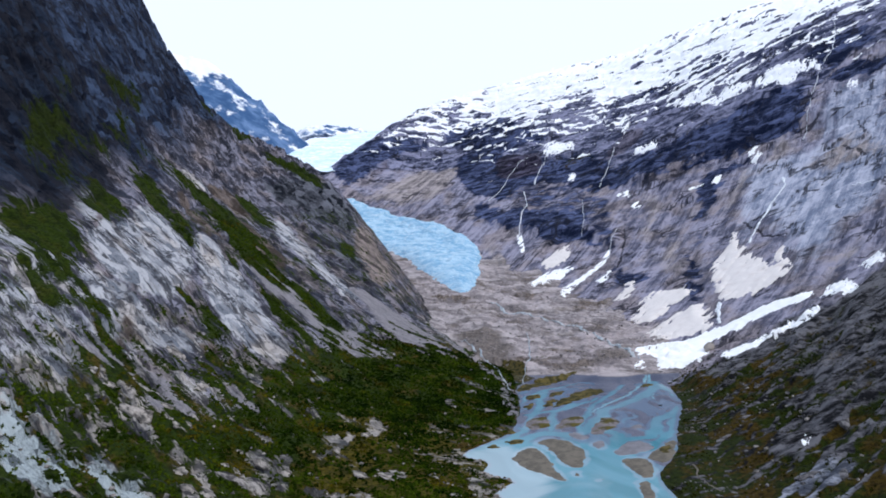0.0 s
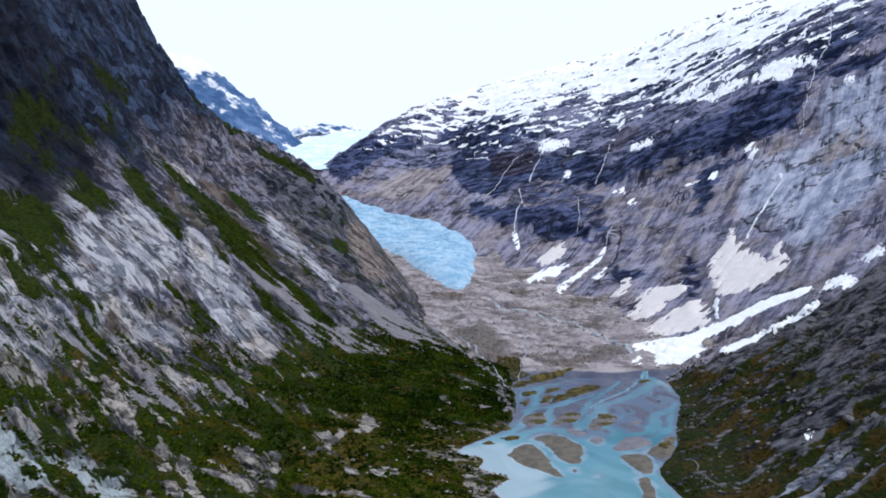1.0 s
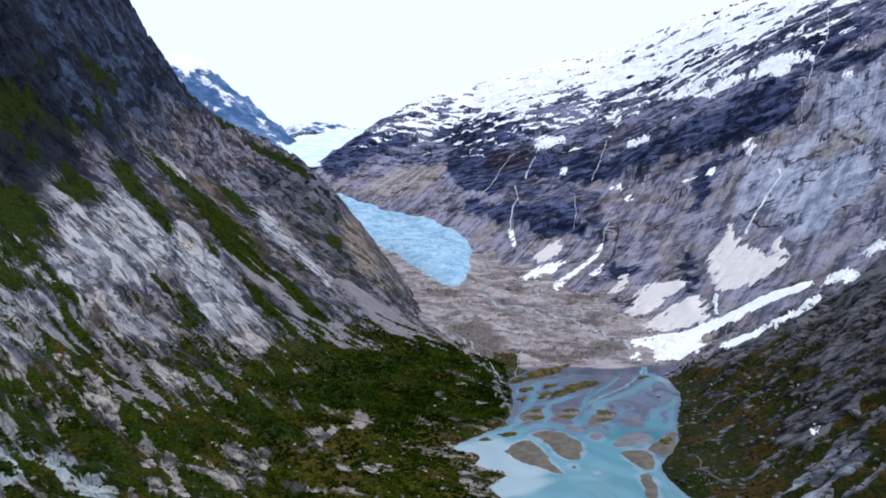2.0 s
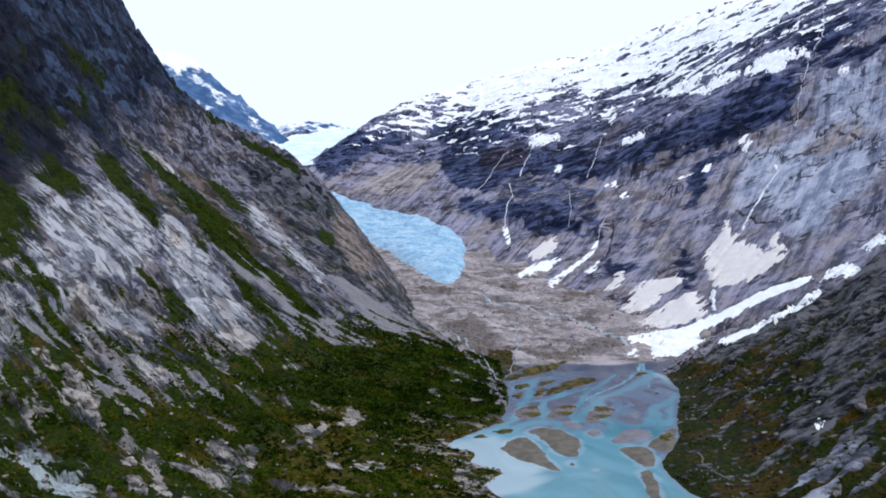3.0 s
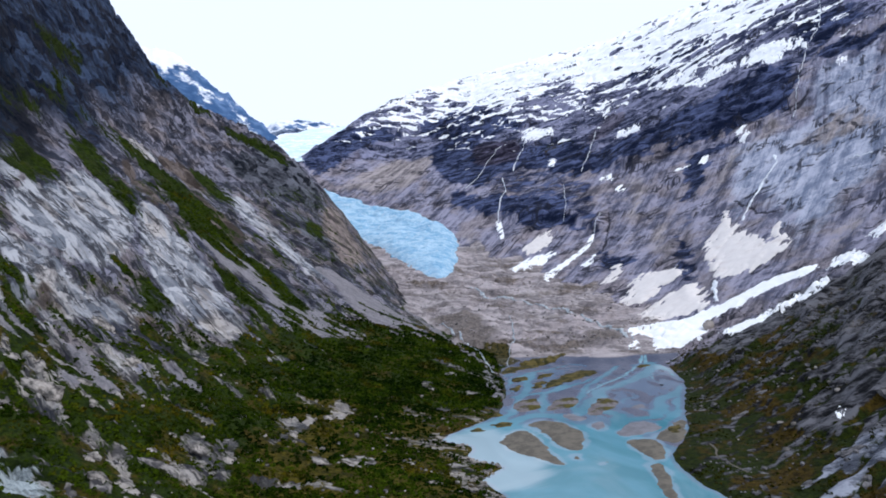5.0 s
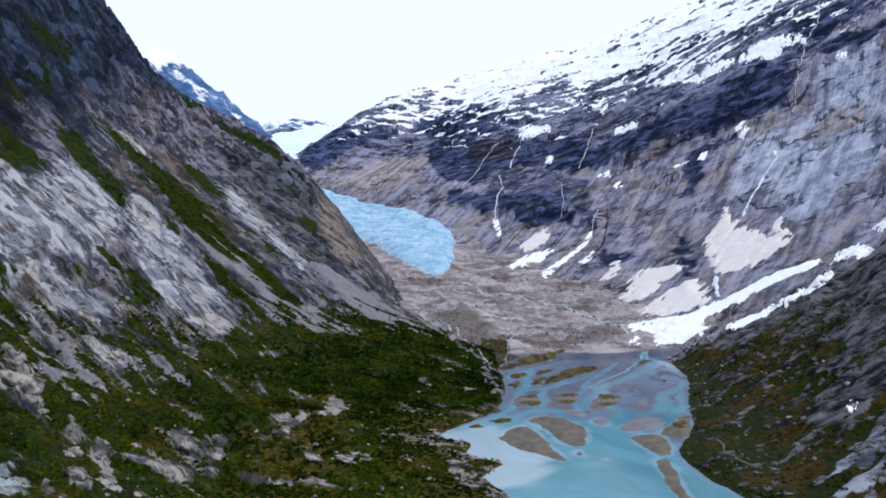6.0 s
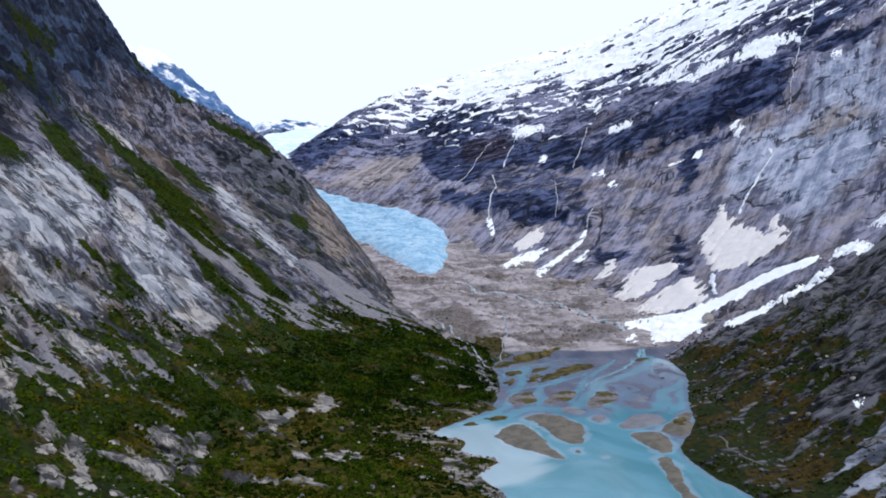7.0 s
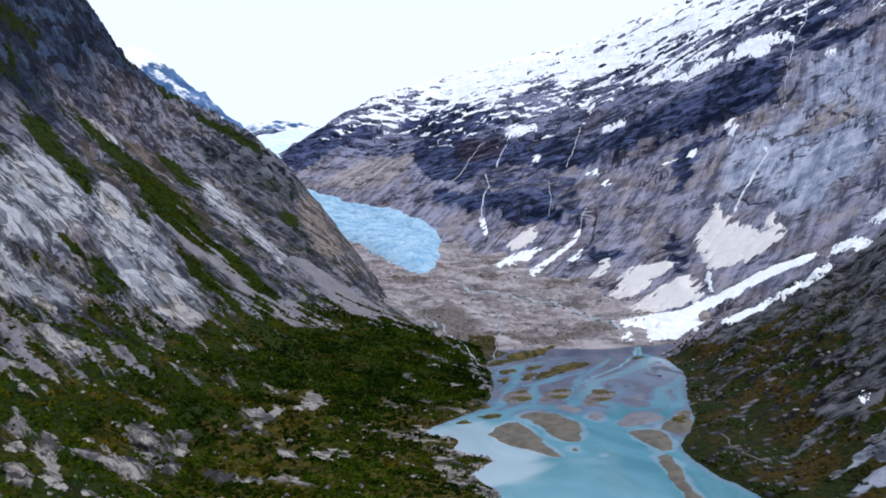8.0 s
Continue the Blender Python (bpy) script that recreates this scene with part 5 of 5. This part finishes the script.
def snow_cover():
    """The broken snow on the high shoulder of the right wall, which follows its ledges."""
    a, b = lines((-2500, 760, 5)), lines((-500, 1500, 4.2), (1500, 2300, 25))
    b = b[b > 250]
    s, d = np.meshgrid(a, b, indexing="ij")
    x, y = across(s, d)
    z, smooth = right_height(x, y), right_base(x, y)
    closed = np.interp(s, [-2500, -1871, -1455, -1296, -1073, -958, -767, -568, -506, 0, 700], [860, 840, 812, 800, 827, 841, 925, 980, 1020, 1200, 1300])
    ends = np.interp(s, [-2500, -1889, -1499, -1242, -1017, -793, -604, -427, -286, -127, 300], [640, 621, 575, 560, 543, 541, 583, 627, 645, 721, 850])
    ledges = fbm(s / 120 + 0.004 * d, (d - 0.45 * s) / 17, 91, 5, 0.62)
    m = 0.9 * np.clip((smooth - ends) / (closed - ends), -0.6, 1.05) - 0.54 + 1.25 * ledges + 0.35 * fbm(s / 200, d / 120, 92, 3) - (z - smooth) / 50
    faces = quads(len(a), len(b))
    faces = faces[(m > -0.25).ravel()[faces].any(1)]
    verts = np.stack([x, y, z + np.clip(9 * m, -3, 4)], -1).reshape(-1, 3)
    group = np.arange(len(verts))
    for _ in range(400):
        low = group[faces].min(1)
        after = group.copy()
        np.minimum.at(after, faces.ravel(), np.repeat(low, 4))
        after = after[after]
        if (after == group).all():
            break
        group = after
    own = group[faces[:, 0]]
    names, counts = np.unique(own, return_counts=True)
    order = names[np.argsort(-counts)]
    size = dict(zip(names, counts))
    single = [g for g in order[1:] if size[g] >= 4]
    for g in [None] + single:
        pick = faces[~np.isin(own, single)] if g is None else faces[own == g]
        used, where = np.unique(pick, return_inverse=True)
        base = Vector((0, 0, 0)) if g is None else Vector(verts[used].mean(0))
        name = "snow_cover" if g is None else "snow_patch"
        ob = new(name, mesh_of(name, verts[used] - np.array(base), where.reshape(-1, 4), SNOW_CLEAN))
        ob.location = base
        if g is None:
            tagged(ob, "broken white snow cover on high rock ledges", "snow", kind="stuff")
        else:
            tagged(ob, "small white snow patch lying on a high rock ledge", "snow patch", "ledge snow patches")


snow_cover()
for key, outline in SNOW.items():
    pink = key in ("apron", "lobe_a", "lobe_b", "lobe_c", "fan_b")
    big = key in ("tongue", "apron", "lobe_a", "lobe_b", "ledge_a")
    drape("snow_patch", outline, (9.0 if key == "tongue" else 5.0) if big else 2.4, 3.0 if big else 2.0, SNOW_PINK if pink else SNOW_CLEAN,
          ("dusty pinkish old snow lying on bare rock" if pink else "small white snow patch lying on a rock slope") if key != "tongue" else "large white snow tongue filling the gully at the wall's foot",
          "snow patch", "snow patches", grow=5.0 if key == "tongue" else 3.5 if key[:3] in ("str", "lob") else 0.0, rag=5.0 if key == "tongue" else 9.0 if big else 2.0 if key in ("near_slope", "river_mouth") or key[:3] == "str" else 4.0, lump=13 if big else 9, upright=fall_line, holes=0.9 if key[:3] == "led" else 0.25 if key[:3] == "str" else 0.8 if key != "tongue" else 0.1)


# ---- bars of the delta, streams and falls ----
def delta_floor(x, y):
    return np.maximum(floor_height(x, y), -0.14)


for key, outline in BARS.items():
    drape("gravel_bar", outline, 0.9, 1.5, WET_BAR if key in "cnqr" else BAR if key in "abdekmp" else HALF_BAR, "low brown gravel bar in turquoise braided water", "gravel bar", "gravel bars", rag=3.2, lump=14, edge=0.1, support=delta_floor)
for key, outline in GRASSBARS.items():
    drape("grassy_bar", outline, 1.3, 1.5, GRASS_BAR, "gravel bar overgrown with green and ochre grass", "gravel bar", "grassy bars", rag=5.0, lump=14, edge=0.2, support=delta_floor)


def ribbon(name, path, width, lift, material, label, category, fray=0.6, group=""):
    """A band of running water that follows the land along a line."""
    pts = np.array(path, float)
    run = np.r_[0, np.cumsum(np.hypot(*np.diff(pts, axis=0).T))]
    k = np.arange(0, run[-1], 2.5)
    wig = (0.5 * width + 5) * fbm(k / 40, 0.5, int(abs(pts[0, 0])) + 3, 3)
    cx, cy = np.interp(k, run, pts[:, 0]), np.interp(k, run, pts[:, 1])
    tx, ty = np.gradient(cx), np.gradient(cy)
    size = np.hypot(tx, ty)
    nx, ny = -ty / size, tx / size
    half = width * (0.5 + fray * fbm(k / 14, 0.5, int(abs(pts[0, 1])), 3))
    side = np.array([-1, -0.5, 0, 0.5, 1])
    x, y = cx[:, None] + nx[:, None] * (wig[:, None] + half[:, None] * side), cy[:, None] + ny[:, None] * (wig[:, None] + half[:, None] * side)
    z = top(x, y).max(1, keepdims=True) * 0.5 + top(x, y) * 0.5 + lift * (1 - 0.8 * side**2)
    return tagged(new(name, mesh_of(name, np.stack([x, y, z], -1).reshape(-1, 3), quads(*x.shape), material)), label, category, group)


FALLS = [
    ([(1320, 2389), (1239, 2248), (1188, 2178), (1165, 2175), (1116, 2117), (1046, 2020), (1008, 1968), (972, 1923)], 1.5),
    ([(868, 1813), (852, 1776), (773, 1701), (742, 1670), (687, 1602)], 4.6),
    ([(280, 2455), (278, 2338), (255, 2300), (240, 2240), (236, 2221)], 2.6), ([(400, 2690), (366, 2571), (319, 2474)], 3.0),
    ([(600, 2480), (562, 2378), (532, 2335), (505, 2278)], 1.8), ([(325, 2678), (254, 2610), (204, 2517), (159, 2491)], 1.8),
    ([(489, 2021), (461, 1976)], 1.5), ([(542, 1416), (523, 1354), (510, 1319)], 6), ([(927, 1528), (909, 1547), (899, 1564)], 1.8), ([(445, 2272), (425, 2138), (405, 2088)], 1.2),
]
for path, width in FALLS:
    ribbon("waterfall", path, width, 2.0, FOAM, "thin white waterfall running down a bare rock wall", "waterfall", group="waterfalls")
STREAMS = [
    ([(109, 1695), (146, 1615), (202, 1574), (263, 1489), (302, 1389), (327, 1307), (334, 1221)], 6), ([(167, 1445), (160, 1360), (152, 1286), (125, 1153)], 2), ([(20, 1370), (48, 1331), (86, 1199), (103, 1111)], 3),
]
for path, width in STREAMS:
    ribbon("stream", path, width, 1.6, STREAM, "pale meltwater stream crossing grey moraine", "stream", group="streams")
for path, width in (([(336, 1172), (326, 1140), (314, 1101), (305, 1044)], 4), ([(330, 1170), (312, 1137), (276, 1077), (232, 1028), (198, 981)], 4)):
    ribbon("meltwater_channel", path, width, 0.3, RAPIDS, "pale turquoise meltwater rushing over wet silt", "stream", group="meltwater channels")
ribbon("footpath", [(259, 755), (258, 735), (256, 716), (259, 698), (263, 680)], 2.2, 0.5, BAR, "pale trodden footpath through low heath", "footpath")


# ---- outcrops, boulders and scrub ----
def slope_frame(x, y, reach=6.0):
    """The land's height and upward normal."""
    q = np.array([[x, y], [x + reach, y], [x, y + reach]], float)
    z = top(q[:, 0], q[:, 1])
    n = Vector((-(z[1] - z[0]) / reach, -(z[2] - z[0]) / reach, 1)).normalized()
    return float(z[0]), n


def outcrop(x, y, wide, high, material, label):
    """A broken boss of rock set into the slope: tilted, jointed blocks, longer down the fall line than thick."""
    z, n = slope_frame(x, y, 14)
    bm = bmesh.new()
    bmesh.ops.create_icosphere(bm, subdivisions=4, radius=1.0)
    down = Vector((n.x, n.y, 0))
    down = (down.normalized() if down.length > 0.12 else Vector((0.8, -0.6, 0)))
    down = (down - n * down.dot(n) + Vector((0.35, -0.3, 0))).normalized()
    side = n.cross(down).normalized()
    long_half, short_half = 0.5 * max(wide, high), 0.45 * min(wide, high) + 1.0
    thick = 0.15 * min(wide, high) + 1.0
    seed = x * 0.37 + y * 0.11
    rnd = random.Random(int(x * 7 + y * 13))
    cuts = [(Vector((rnd.uniform(-1, 1), rnd.uniform(-1, 1), rnd.uniform(-0.2, 1))).normalized(), rnd.uniform(0.3, 0.7)) for _ in range(14)]
    for v in bm.verts:
        p = v.co.copy()
        for way, reach in cuts:
            over = p.dot(way) - reach
            if over > 0:
                p -= way * over * 0.92
        q = Vector((p.x * long_half, p.y * short_half, p.z * thick))
        r = q / max(3.0, 0.25 * short_half)
        joint = noise.voronoi(Vector((r.x * 0.35, r.y * 0.8, r.z * 0.5)) + Vector((0, seed, 0)))[0]
        k = noise.fractal(r * 1.5 + Vector((seed, 0, 0)), 0.8, 2.1, 4)
        q += Vector((0, 0.1, 1)) * thick * (0.14 * k - 0.5 * max(0.0, 0.09 - (joint[1] - joint[0])) / 0.09)
        v.co = down * q.x + side * q.y + n * q.z
    me = bpy.data.meshes.new("rock_outcrop")
    bm.to_mesh(me)
    bm.free()
    me.materials.append(material)
    ob = tagged(new("rock_outcrop", me), label, "rock", "rock outcrops")
    ob.location = (x, y, z - 0.1 * thick)
    return ob


NEAR_ROCKS = [
    (-294, 672, 34, 66), (-272, 765, 32, 44), (-317, 812, 57, 29), (-236, 612, 24, 33), (-332, 693, 14, 22), (-179, 677, 31, 20), (-156, 674, 25, 25), (-176, 627, 19, 17),
    (-120, 754, 39, 28), (-95, 808, 21, 18), (-81, 847, 19, 22), (-59, 711, 37, 13), (-90, 700, 18, 13), (13, 824, 9, 12), (-215, 580, 23, 18), (-183, 587, 13, 18),
    (10, 985, 15, 15), (-16, 880, 14, 9), (-351, 698, 17, 23), (-234, 841, 19, 38), (-311, 628, 15, 30),
]
FOOT_ROCKS = [(-244, 632, 16, 36), (-283, 704, 14, 28), (-204, 682, 9, 16), (-255, 690, 10, 20)]
LAKE_ROCKS = [(-209, 650, 12, 15), (-137, 685, 15, 10), (-14, 722, 16, 11), (4, 679, 20, 15), (20, 707, 10, 7)]
FLANK_ROCKS = [
    (334, 662, 52, 24), (356, 639, 22, 27), (319, 825, 40, 9), (449, 806, 41, 21), (432, 911, 45, 19), (364, 867, 35, 14), (302, 873, 21, 11), (530, 1096, 46, 23), (491, 918, 47, 23),
    (422, 960, 31, 16), (437, 1175, 28, 28), (371, 1140, 36, 13), (359, 1181, 23, 9), (396, 819, 27, 11), (409, 725, 25, 19), (320, 615, 31, 16), (290, 643, 26, 11), (275, 679, 17, 8),
]
for x, y, wide, high in NEAR_ROCKS:
    outcrop(x, y, wide, high, PALE_ROCK, "pale cracked gneiss outcrop standing in green scrub")
for x, y, wide, high in FOOT_ROCKS:
    outcrop(x, y, wide, high, PALE_ROCK, "pinkish grey jointed rock slab rising from green heath")
for x, y, wide, high in LAKE_ROCKS:
    outcrop(x, y, wide, high, PALE_ROCK, "small pale rock outcrop near the lake shore")
for x, y, wide, high in FLANK_ROCKS:
    outcrop(x, y, wide, high, GREY_ROCK, "grey weathered rock slab on a brown heath slope")
outcrop(304, 1008, 12, 10, DARK_ROCK, "lone dark boulder on the wet silt flats")


def scatter(count, x0, x1, y0, y1, chance, seed):
    """Random places on the land, kept where chance(x, y, z) allows."""
    rng = np.random.default_rng(seed)
    x, y = rng.uniform(x0, x1, count), rng.uniform(y0, y1, count)
    z = top(x, y)
    ok = rng.random(count) < chance(x, y, z)
    return x[ok], y[ok], z[ok], rng


def boulders(name, spots, sizes, material, label):
    """Loose angular boulders, more or less sunk into the ground."""
    x, y, z, rng = spots
    bm = bmesh.new()
    bmesh.ops.create_icosphere(bm, subdivisions=1, radius=1.0)
    unit, tri = np.array([v.co for v in bm.verts]), np.array([[v.index for v in f.verts] for f in bm.faces])
    bm.free()
    n = len(x)
    size = sizes[0] * (sizes[1] / sizes[0]) ** (rng.random(n) ** 2.2)
    p = unit[None] * (1 + 0.34 * (rng.random((n, len(unit), 1)) - 0.5))
    p = p * size[:, None, None] * (0.6 + 0.7 * rng.random((n, 1, 3))) * np.array([1, 1, 0.75])
    turn = rng.uniform(0, 6.28, n)
    c, s = np.cos(turn)[:, None], np.sin(turn)[:, None]
    p = np.stack([c * p[..., 0] - s * p[..., 1], s * p[..., 0] + c * p[..., 1], p[..., 2]], -1) + np.stack([x, y, z + 0.15 * size], -1)[:, None]
    faces = (tri[None] + np.arange(n)[:, None, None] * len(unit)).reshape(-1, 3)
    tone = np.repeat(rng.random(n), len(unit))
    return tagged(new(name, mesh_of(name, p.reshape(-1, 3), faces, material, {"tone": tone}, False)), label, "boulders", kind="stuff")


def scrub(name, spots, sizes, leaves, material, label):
    """Low bushes, each a loose heap of leafy sprays with gaps between."""
    x, y, z, rng = spots
    n = len(x)
    size = sizes[0] + (sizes[1] - sizes[0]) * rng.random(n) ** 1.8
    way = rng.normal(size=(n, leaves, 3))
    way /= np.linalg.norm(way, axis=-1, keepdims=True)
    way[..., 2] = np.abs(way[..., 2])
    mid = way * (0.45 + 0.6 * rng.random((n, leaves, 1))) * size[:, None, None] * np.array([1.0, 1.0, 0.85])
    one = np.cross(way, rng.normal(size=(n, leaves, 3)))
    one /= np.linalg.norm(one, axis=-1, keepdims=True) + 1e-9
    two = np.cross(way, one) * 0.8 + 0.45 * way
    half = (0.3 + 0.3 * rng.random((n, leaves, 1))) * size[:, None, None]
    root = np.stack([x, y, z - 0.1], -1)[:, None]
    corners = np.stack([mid - one * half, mid + two * half, mid + one * half, mid - two * half], 2) + root[:, :, None]
    faces = np.arange(n * leaves * 4).reshape(-1, 4)
    tone = np.repeat(np.clip(0.45 + 1.1 * fbm(x / 30, y / 24, 114, 4) + 0.3 * (rng.random(n) - 0.5), 0, 1), leaves * 4)
    return tagged(new(name, mesh_of(name, corners.reshape(-1, 3), faces, material, {"tone": tone}, True)), label, "scrub", kind="stuff")


def left_growth(x, y, z):
    clear = 1 - region(SLAB, x, y, 5)
    for rx, ry, wide, high in NEAR_ROCKS + FOOT_ROCKS:
        clear = clear * step(0.8, 1.05, np.hypot((x - rx) / (0.5 * wide), (y - ry) / (0.42 * high)))
    patch = step(-0.35, 0.25, fbm(x / 38, y / 26, 95, 4))
    return np.where(z > 0.8, clear * np.maximum(left_cover(x, y, z) * (0.15 + 0.85 * patch), 0.9 * step(0.5, 0.9, left_gullies(x, y))), 0)


scrub("birch_scrub", scatter(60000, -420, 110, 480, 1300, lambda x, y, z: left_growth(x, y, z) * (left_height(x, y) >= z - 0.1), 11), (0.8, 2.8), 12, LEAF, "dense dark green birch and willow scrub")
scrub("birch_thicket", scatter(26000, -300, 112, 620, 1240, lambda x, y, z: (z > 0.6) * step(80, 25, z + 25 * fbm(x / 50, y / 50, 102, 3)) * (0.25 + 0.75 * step(760, 940, y + 60 * fbm(x / 50, y / 50, 103, 3))) * (left_height(x, y) >= z - 0.1) * step(-0.4, 0.05, fbm(x / 45, y / 60, 101, 3)) * left_cover(x, y, z), 17), (1.3, 3.4), 14, THICKET, "dark green birch thicket at the foot of the slope")
scrub("gully_scrub", scatter(24000, -620, -120, 880, 1500, lambda x, y, z: 0.6 * step(0.45, 0.85, left_gullies(x, y)), 12), (0.4, 1.3), 8, LEAF, "dark green moss and scrub filling rock gullies")
scrub("heath_scrub", scatter(15000, 215, 620, 560, 1180, lambda x, y, z: (z > 0.6) * (right_height(x, y) >= z - 0.1) * step(170, 40, z) * step(-0.1, 0.35, fbm(x / 40, y / 30, 96, 4)), 13), (0.6, 2.0), 10, HEATH, "brown and olive heath scrub on a rocky slope")
boulders("slope_boulders", scatter(2600, -430, 100, 480, 1100, lambda x, y, z: (z > 0.5) * (left_height(x, y) >= z - 0.1) * (1 - 0.8 * step(820, 950, y)) * step(0.05, 0.4, fbm(x / 30, y / 22, 97, 4)) * step(170, 60, z), 14), (0.5, 3.2), PALE_ROCK, "pale angular boulders strewn through green scrub")
boulders("shore_boulders", scatter(9000, -20, 110, 600, 830, lambda x, y, z: (z > -0.3) * step(26, 6, np.abs(inside(LAKE, x, y) + 6)) * step(-0.1, 0.4, fbm(x / 18, y / 14, 109, 4)), 18), (0.5, 2.4), PALE_ROCK, "pale boulders and rubble along the lake shore")
boulders("flank_boulders", scatter(7000, 215, 700, 560, 1250, lambda x, y, z: (z > 0.3) * (right_height(x, y) >= z - 0.1) * step(-0.1, 0.4, fbm(x / 34, y / 24, 98, 4)), 15), (0.5, 3.0), GREY_ROCK, "grey boulders strewn over a heath slope")
boulders("moraine_boulders", scatter(10000, -40, 480, 1170, 1850, lambda x, y, z: (floor_height(x, y) >= z - 0.1) * step(-0.2, 0.5, fbm(x / 40, y / 30, 99, 4)), 16), (0.6, 3.0), MORAINE_ROCK, "grey rubble and boulders on bare moraine")


def boulder_shapes(count):
    made = []
    for k in range(count):
        bm = bmesh.new()
        bmesh.ops.create_icosphere(bm, subdivisions=2, radius=1.0)
        rnd = random.Random(300 + k)
        cuts = [(Vector((rnd.uniform(-1, 1), rnd.uniform(-1, 1), rnd.uniform(-0.6, 1))).normalized(), rnd.uniform(0.45, 0.8)) for _ in range(8)]
        for v in bm.verts:
            for way, reach in cuts:
                over = v.co.dot(way) - reach
                if over > 0:
                    v.co -= way * over
            v.co *= 1 + 0.12 * noise.noise(v.co * 2.3 + Vector((k, 0, 0)))
        me = bpy.data.meshes.new("boulder")
        bm.to_mesh(me)
        bm.free()
        me.materials.append(PALE_ROCK if k % 2 else GREY_ROCK)
        made.append(me)
    return made


def place_boulders(spots, count, sizes, label):
    """Single large boulders that can be told apart."""
    x, y, z, rng = spots
    for k in range(min(count, len(x))):
        ob = tagged(new("boulder", SHAPES[k % len(SHAPES)]), label, "boulder", "large boulders")
        size = rng.uniform(*sizes)
        ob.matrix_world = pose(x[k], y[k], z[k] + 0.2 * size, 0, 0, rng.uniform(0, 360)) @ Matrix.Diagonal((size, size * rng.uniform(0.7, 1.0), size * rng.uniform(0.5, 0.8), 1))


SHAPES = boulder_shapes(6)
place_boulders(scatter(700, -300, 70, 520, 900, lambda x, y, z: (z > 0.8) * (left_height(x, y) >= z - 0.1) * 0.5, 21), 110, (1.0, 2.8), "large angular boulder lying in green scrub")
place_boulders(scatter(400, 235, 480, 600, 1100, lambda x, y, z: (z > 0.8) * (right_height(x, y) >= z - 0.1) * 0.5, 22), 60, (1.4, 3.6), "large grey boulder lying on brown heath")
snow_boulder = tagged(new("boulder", SHAPES[1]), "large pinkish boulder standing out of white snow", "boulder", "large boulders")
snow_boulder.matrix_world = pose(455, 1227, 41, 0, 0, 40) @ Matrix.Diagonal((13, 10, 10, 1))
place_boulders(scatter(400, 20, 330, 1200, 1500, lambda x, y, z: (floor_height(x, y) >= z - 0.1) * 0.5, 23), 60, (1.6, 3.8), "large grey boulder resting on bare moraine")


def birch(seed):
    """A low mountain birch: a bent, forked trunk under a loose crown of leaf sprays."""
    rng = np.random.default_rng(seed)
    bm = bmesh.new()
    for fork in range(3):
        lean = Vector((rng.uniform(-0.35, 0.35), rng.uniform(-0.35, 0.35), 1))
        rings = []
        for k in range(5):
            r = 0.12 * (1 - 0.2 * k)
            mid = Vector((lean.x * k * 0.7 + 0.08 * math.sin(k * 2 + fork), lean.y * k * 0.7, k * 0.75 - 0.3))
            rings.append([bm.verts.new(mid + Vector((r * math.cos(a), r * math.sin(a), 0))) for a in (0, 1.26, 2.51, 3.77, 5.03)])
        for low, upper in zip(rings, rings[1:]):
            for i in range(5):
                bm.faces.new((low[i], low[(i + 1) % 5], upper[(i + 1) % 5], upper[i]))
    trunk = bpy.data.meshes.new("trunk")
    bm.to_mesh(trunk)
    bm.free()
    trunk.materials.append(GREY_ROCK_BARK)
    n = 130
    way = rng.normal(size=(n, 3))
    way /= np.linalg.norm(way, axis=1, keepdims=True)
    lobe = rng.normal(size=(5, 3)) * np.array([0.8, 0.8, 0.5])
    mid = lobe[rng.integers(0, 5, n)] + way * rng.uniform(0.5, 1.2, (n, 1)) + np.array([0, 0, 2.6])
    one = np.cross(way, rng.normal(size=(n, 3)))
    one /= np.linalg.norm(one, axis=1, keepdims=True)
    two = np.cross(way, one) * 0.7 + 0.4 * way
    half = rng.uniform(0.2, 0.42, (n, 1))
    corners = np.stack([mid - one * half, mid + two * half, mid + one * half, mid - two * half], 1).reshape(-1, 3)
    crown = mesh_of("crown", corners, np.arange(n * 4).reshape(-1, 4), LEAF, {"tone": np.repeat(rng.random(n), 4)})
    tree = tagged(new("birch_tree"), "low mountain birch with a loose dark green crown", "tree", "mountain birches")
    for key, data in (("trunk", trunk), ("crown", crown)):
        new(key, data).parent = tree
    return tree


KINDS = [birch(401 + k) for k in range(4)]
x, y, z, rng = scatter(900, -260, 90, 520, 950, lambda x, y, z: (z > 1.5) * (left_height(x, y) >= z - 0.1) * (1 - bare_ribs(x, y)) * step(-0.1, 0.2, fbm(x / 60, y / 50, 104, 3)), 24)
for k in range(min(150, len(x))):
    size = rng.uniform(0.7, 1.25)
    place = pose(x[k], y[k], z[k], 0, 0, rng.uniform(0, 360)) @ Matrix.Diagonal((size, size, size, 1))
    if k < 4:
        KINDS[k].matrix_world = place
    else:
        copy_thing(KINDS[k % 4], place)
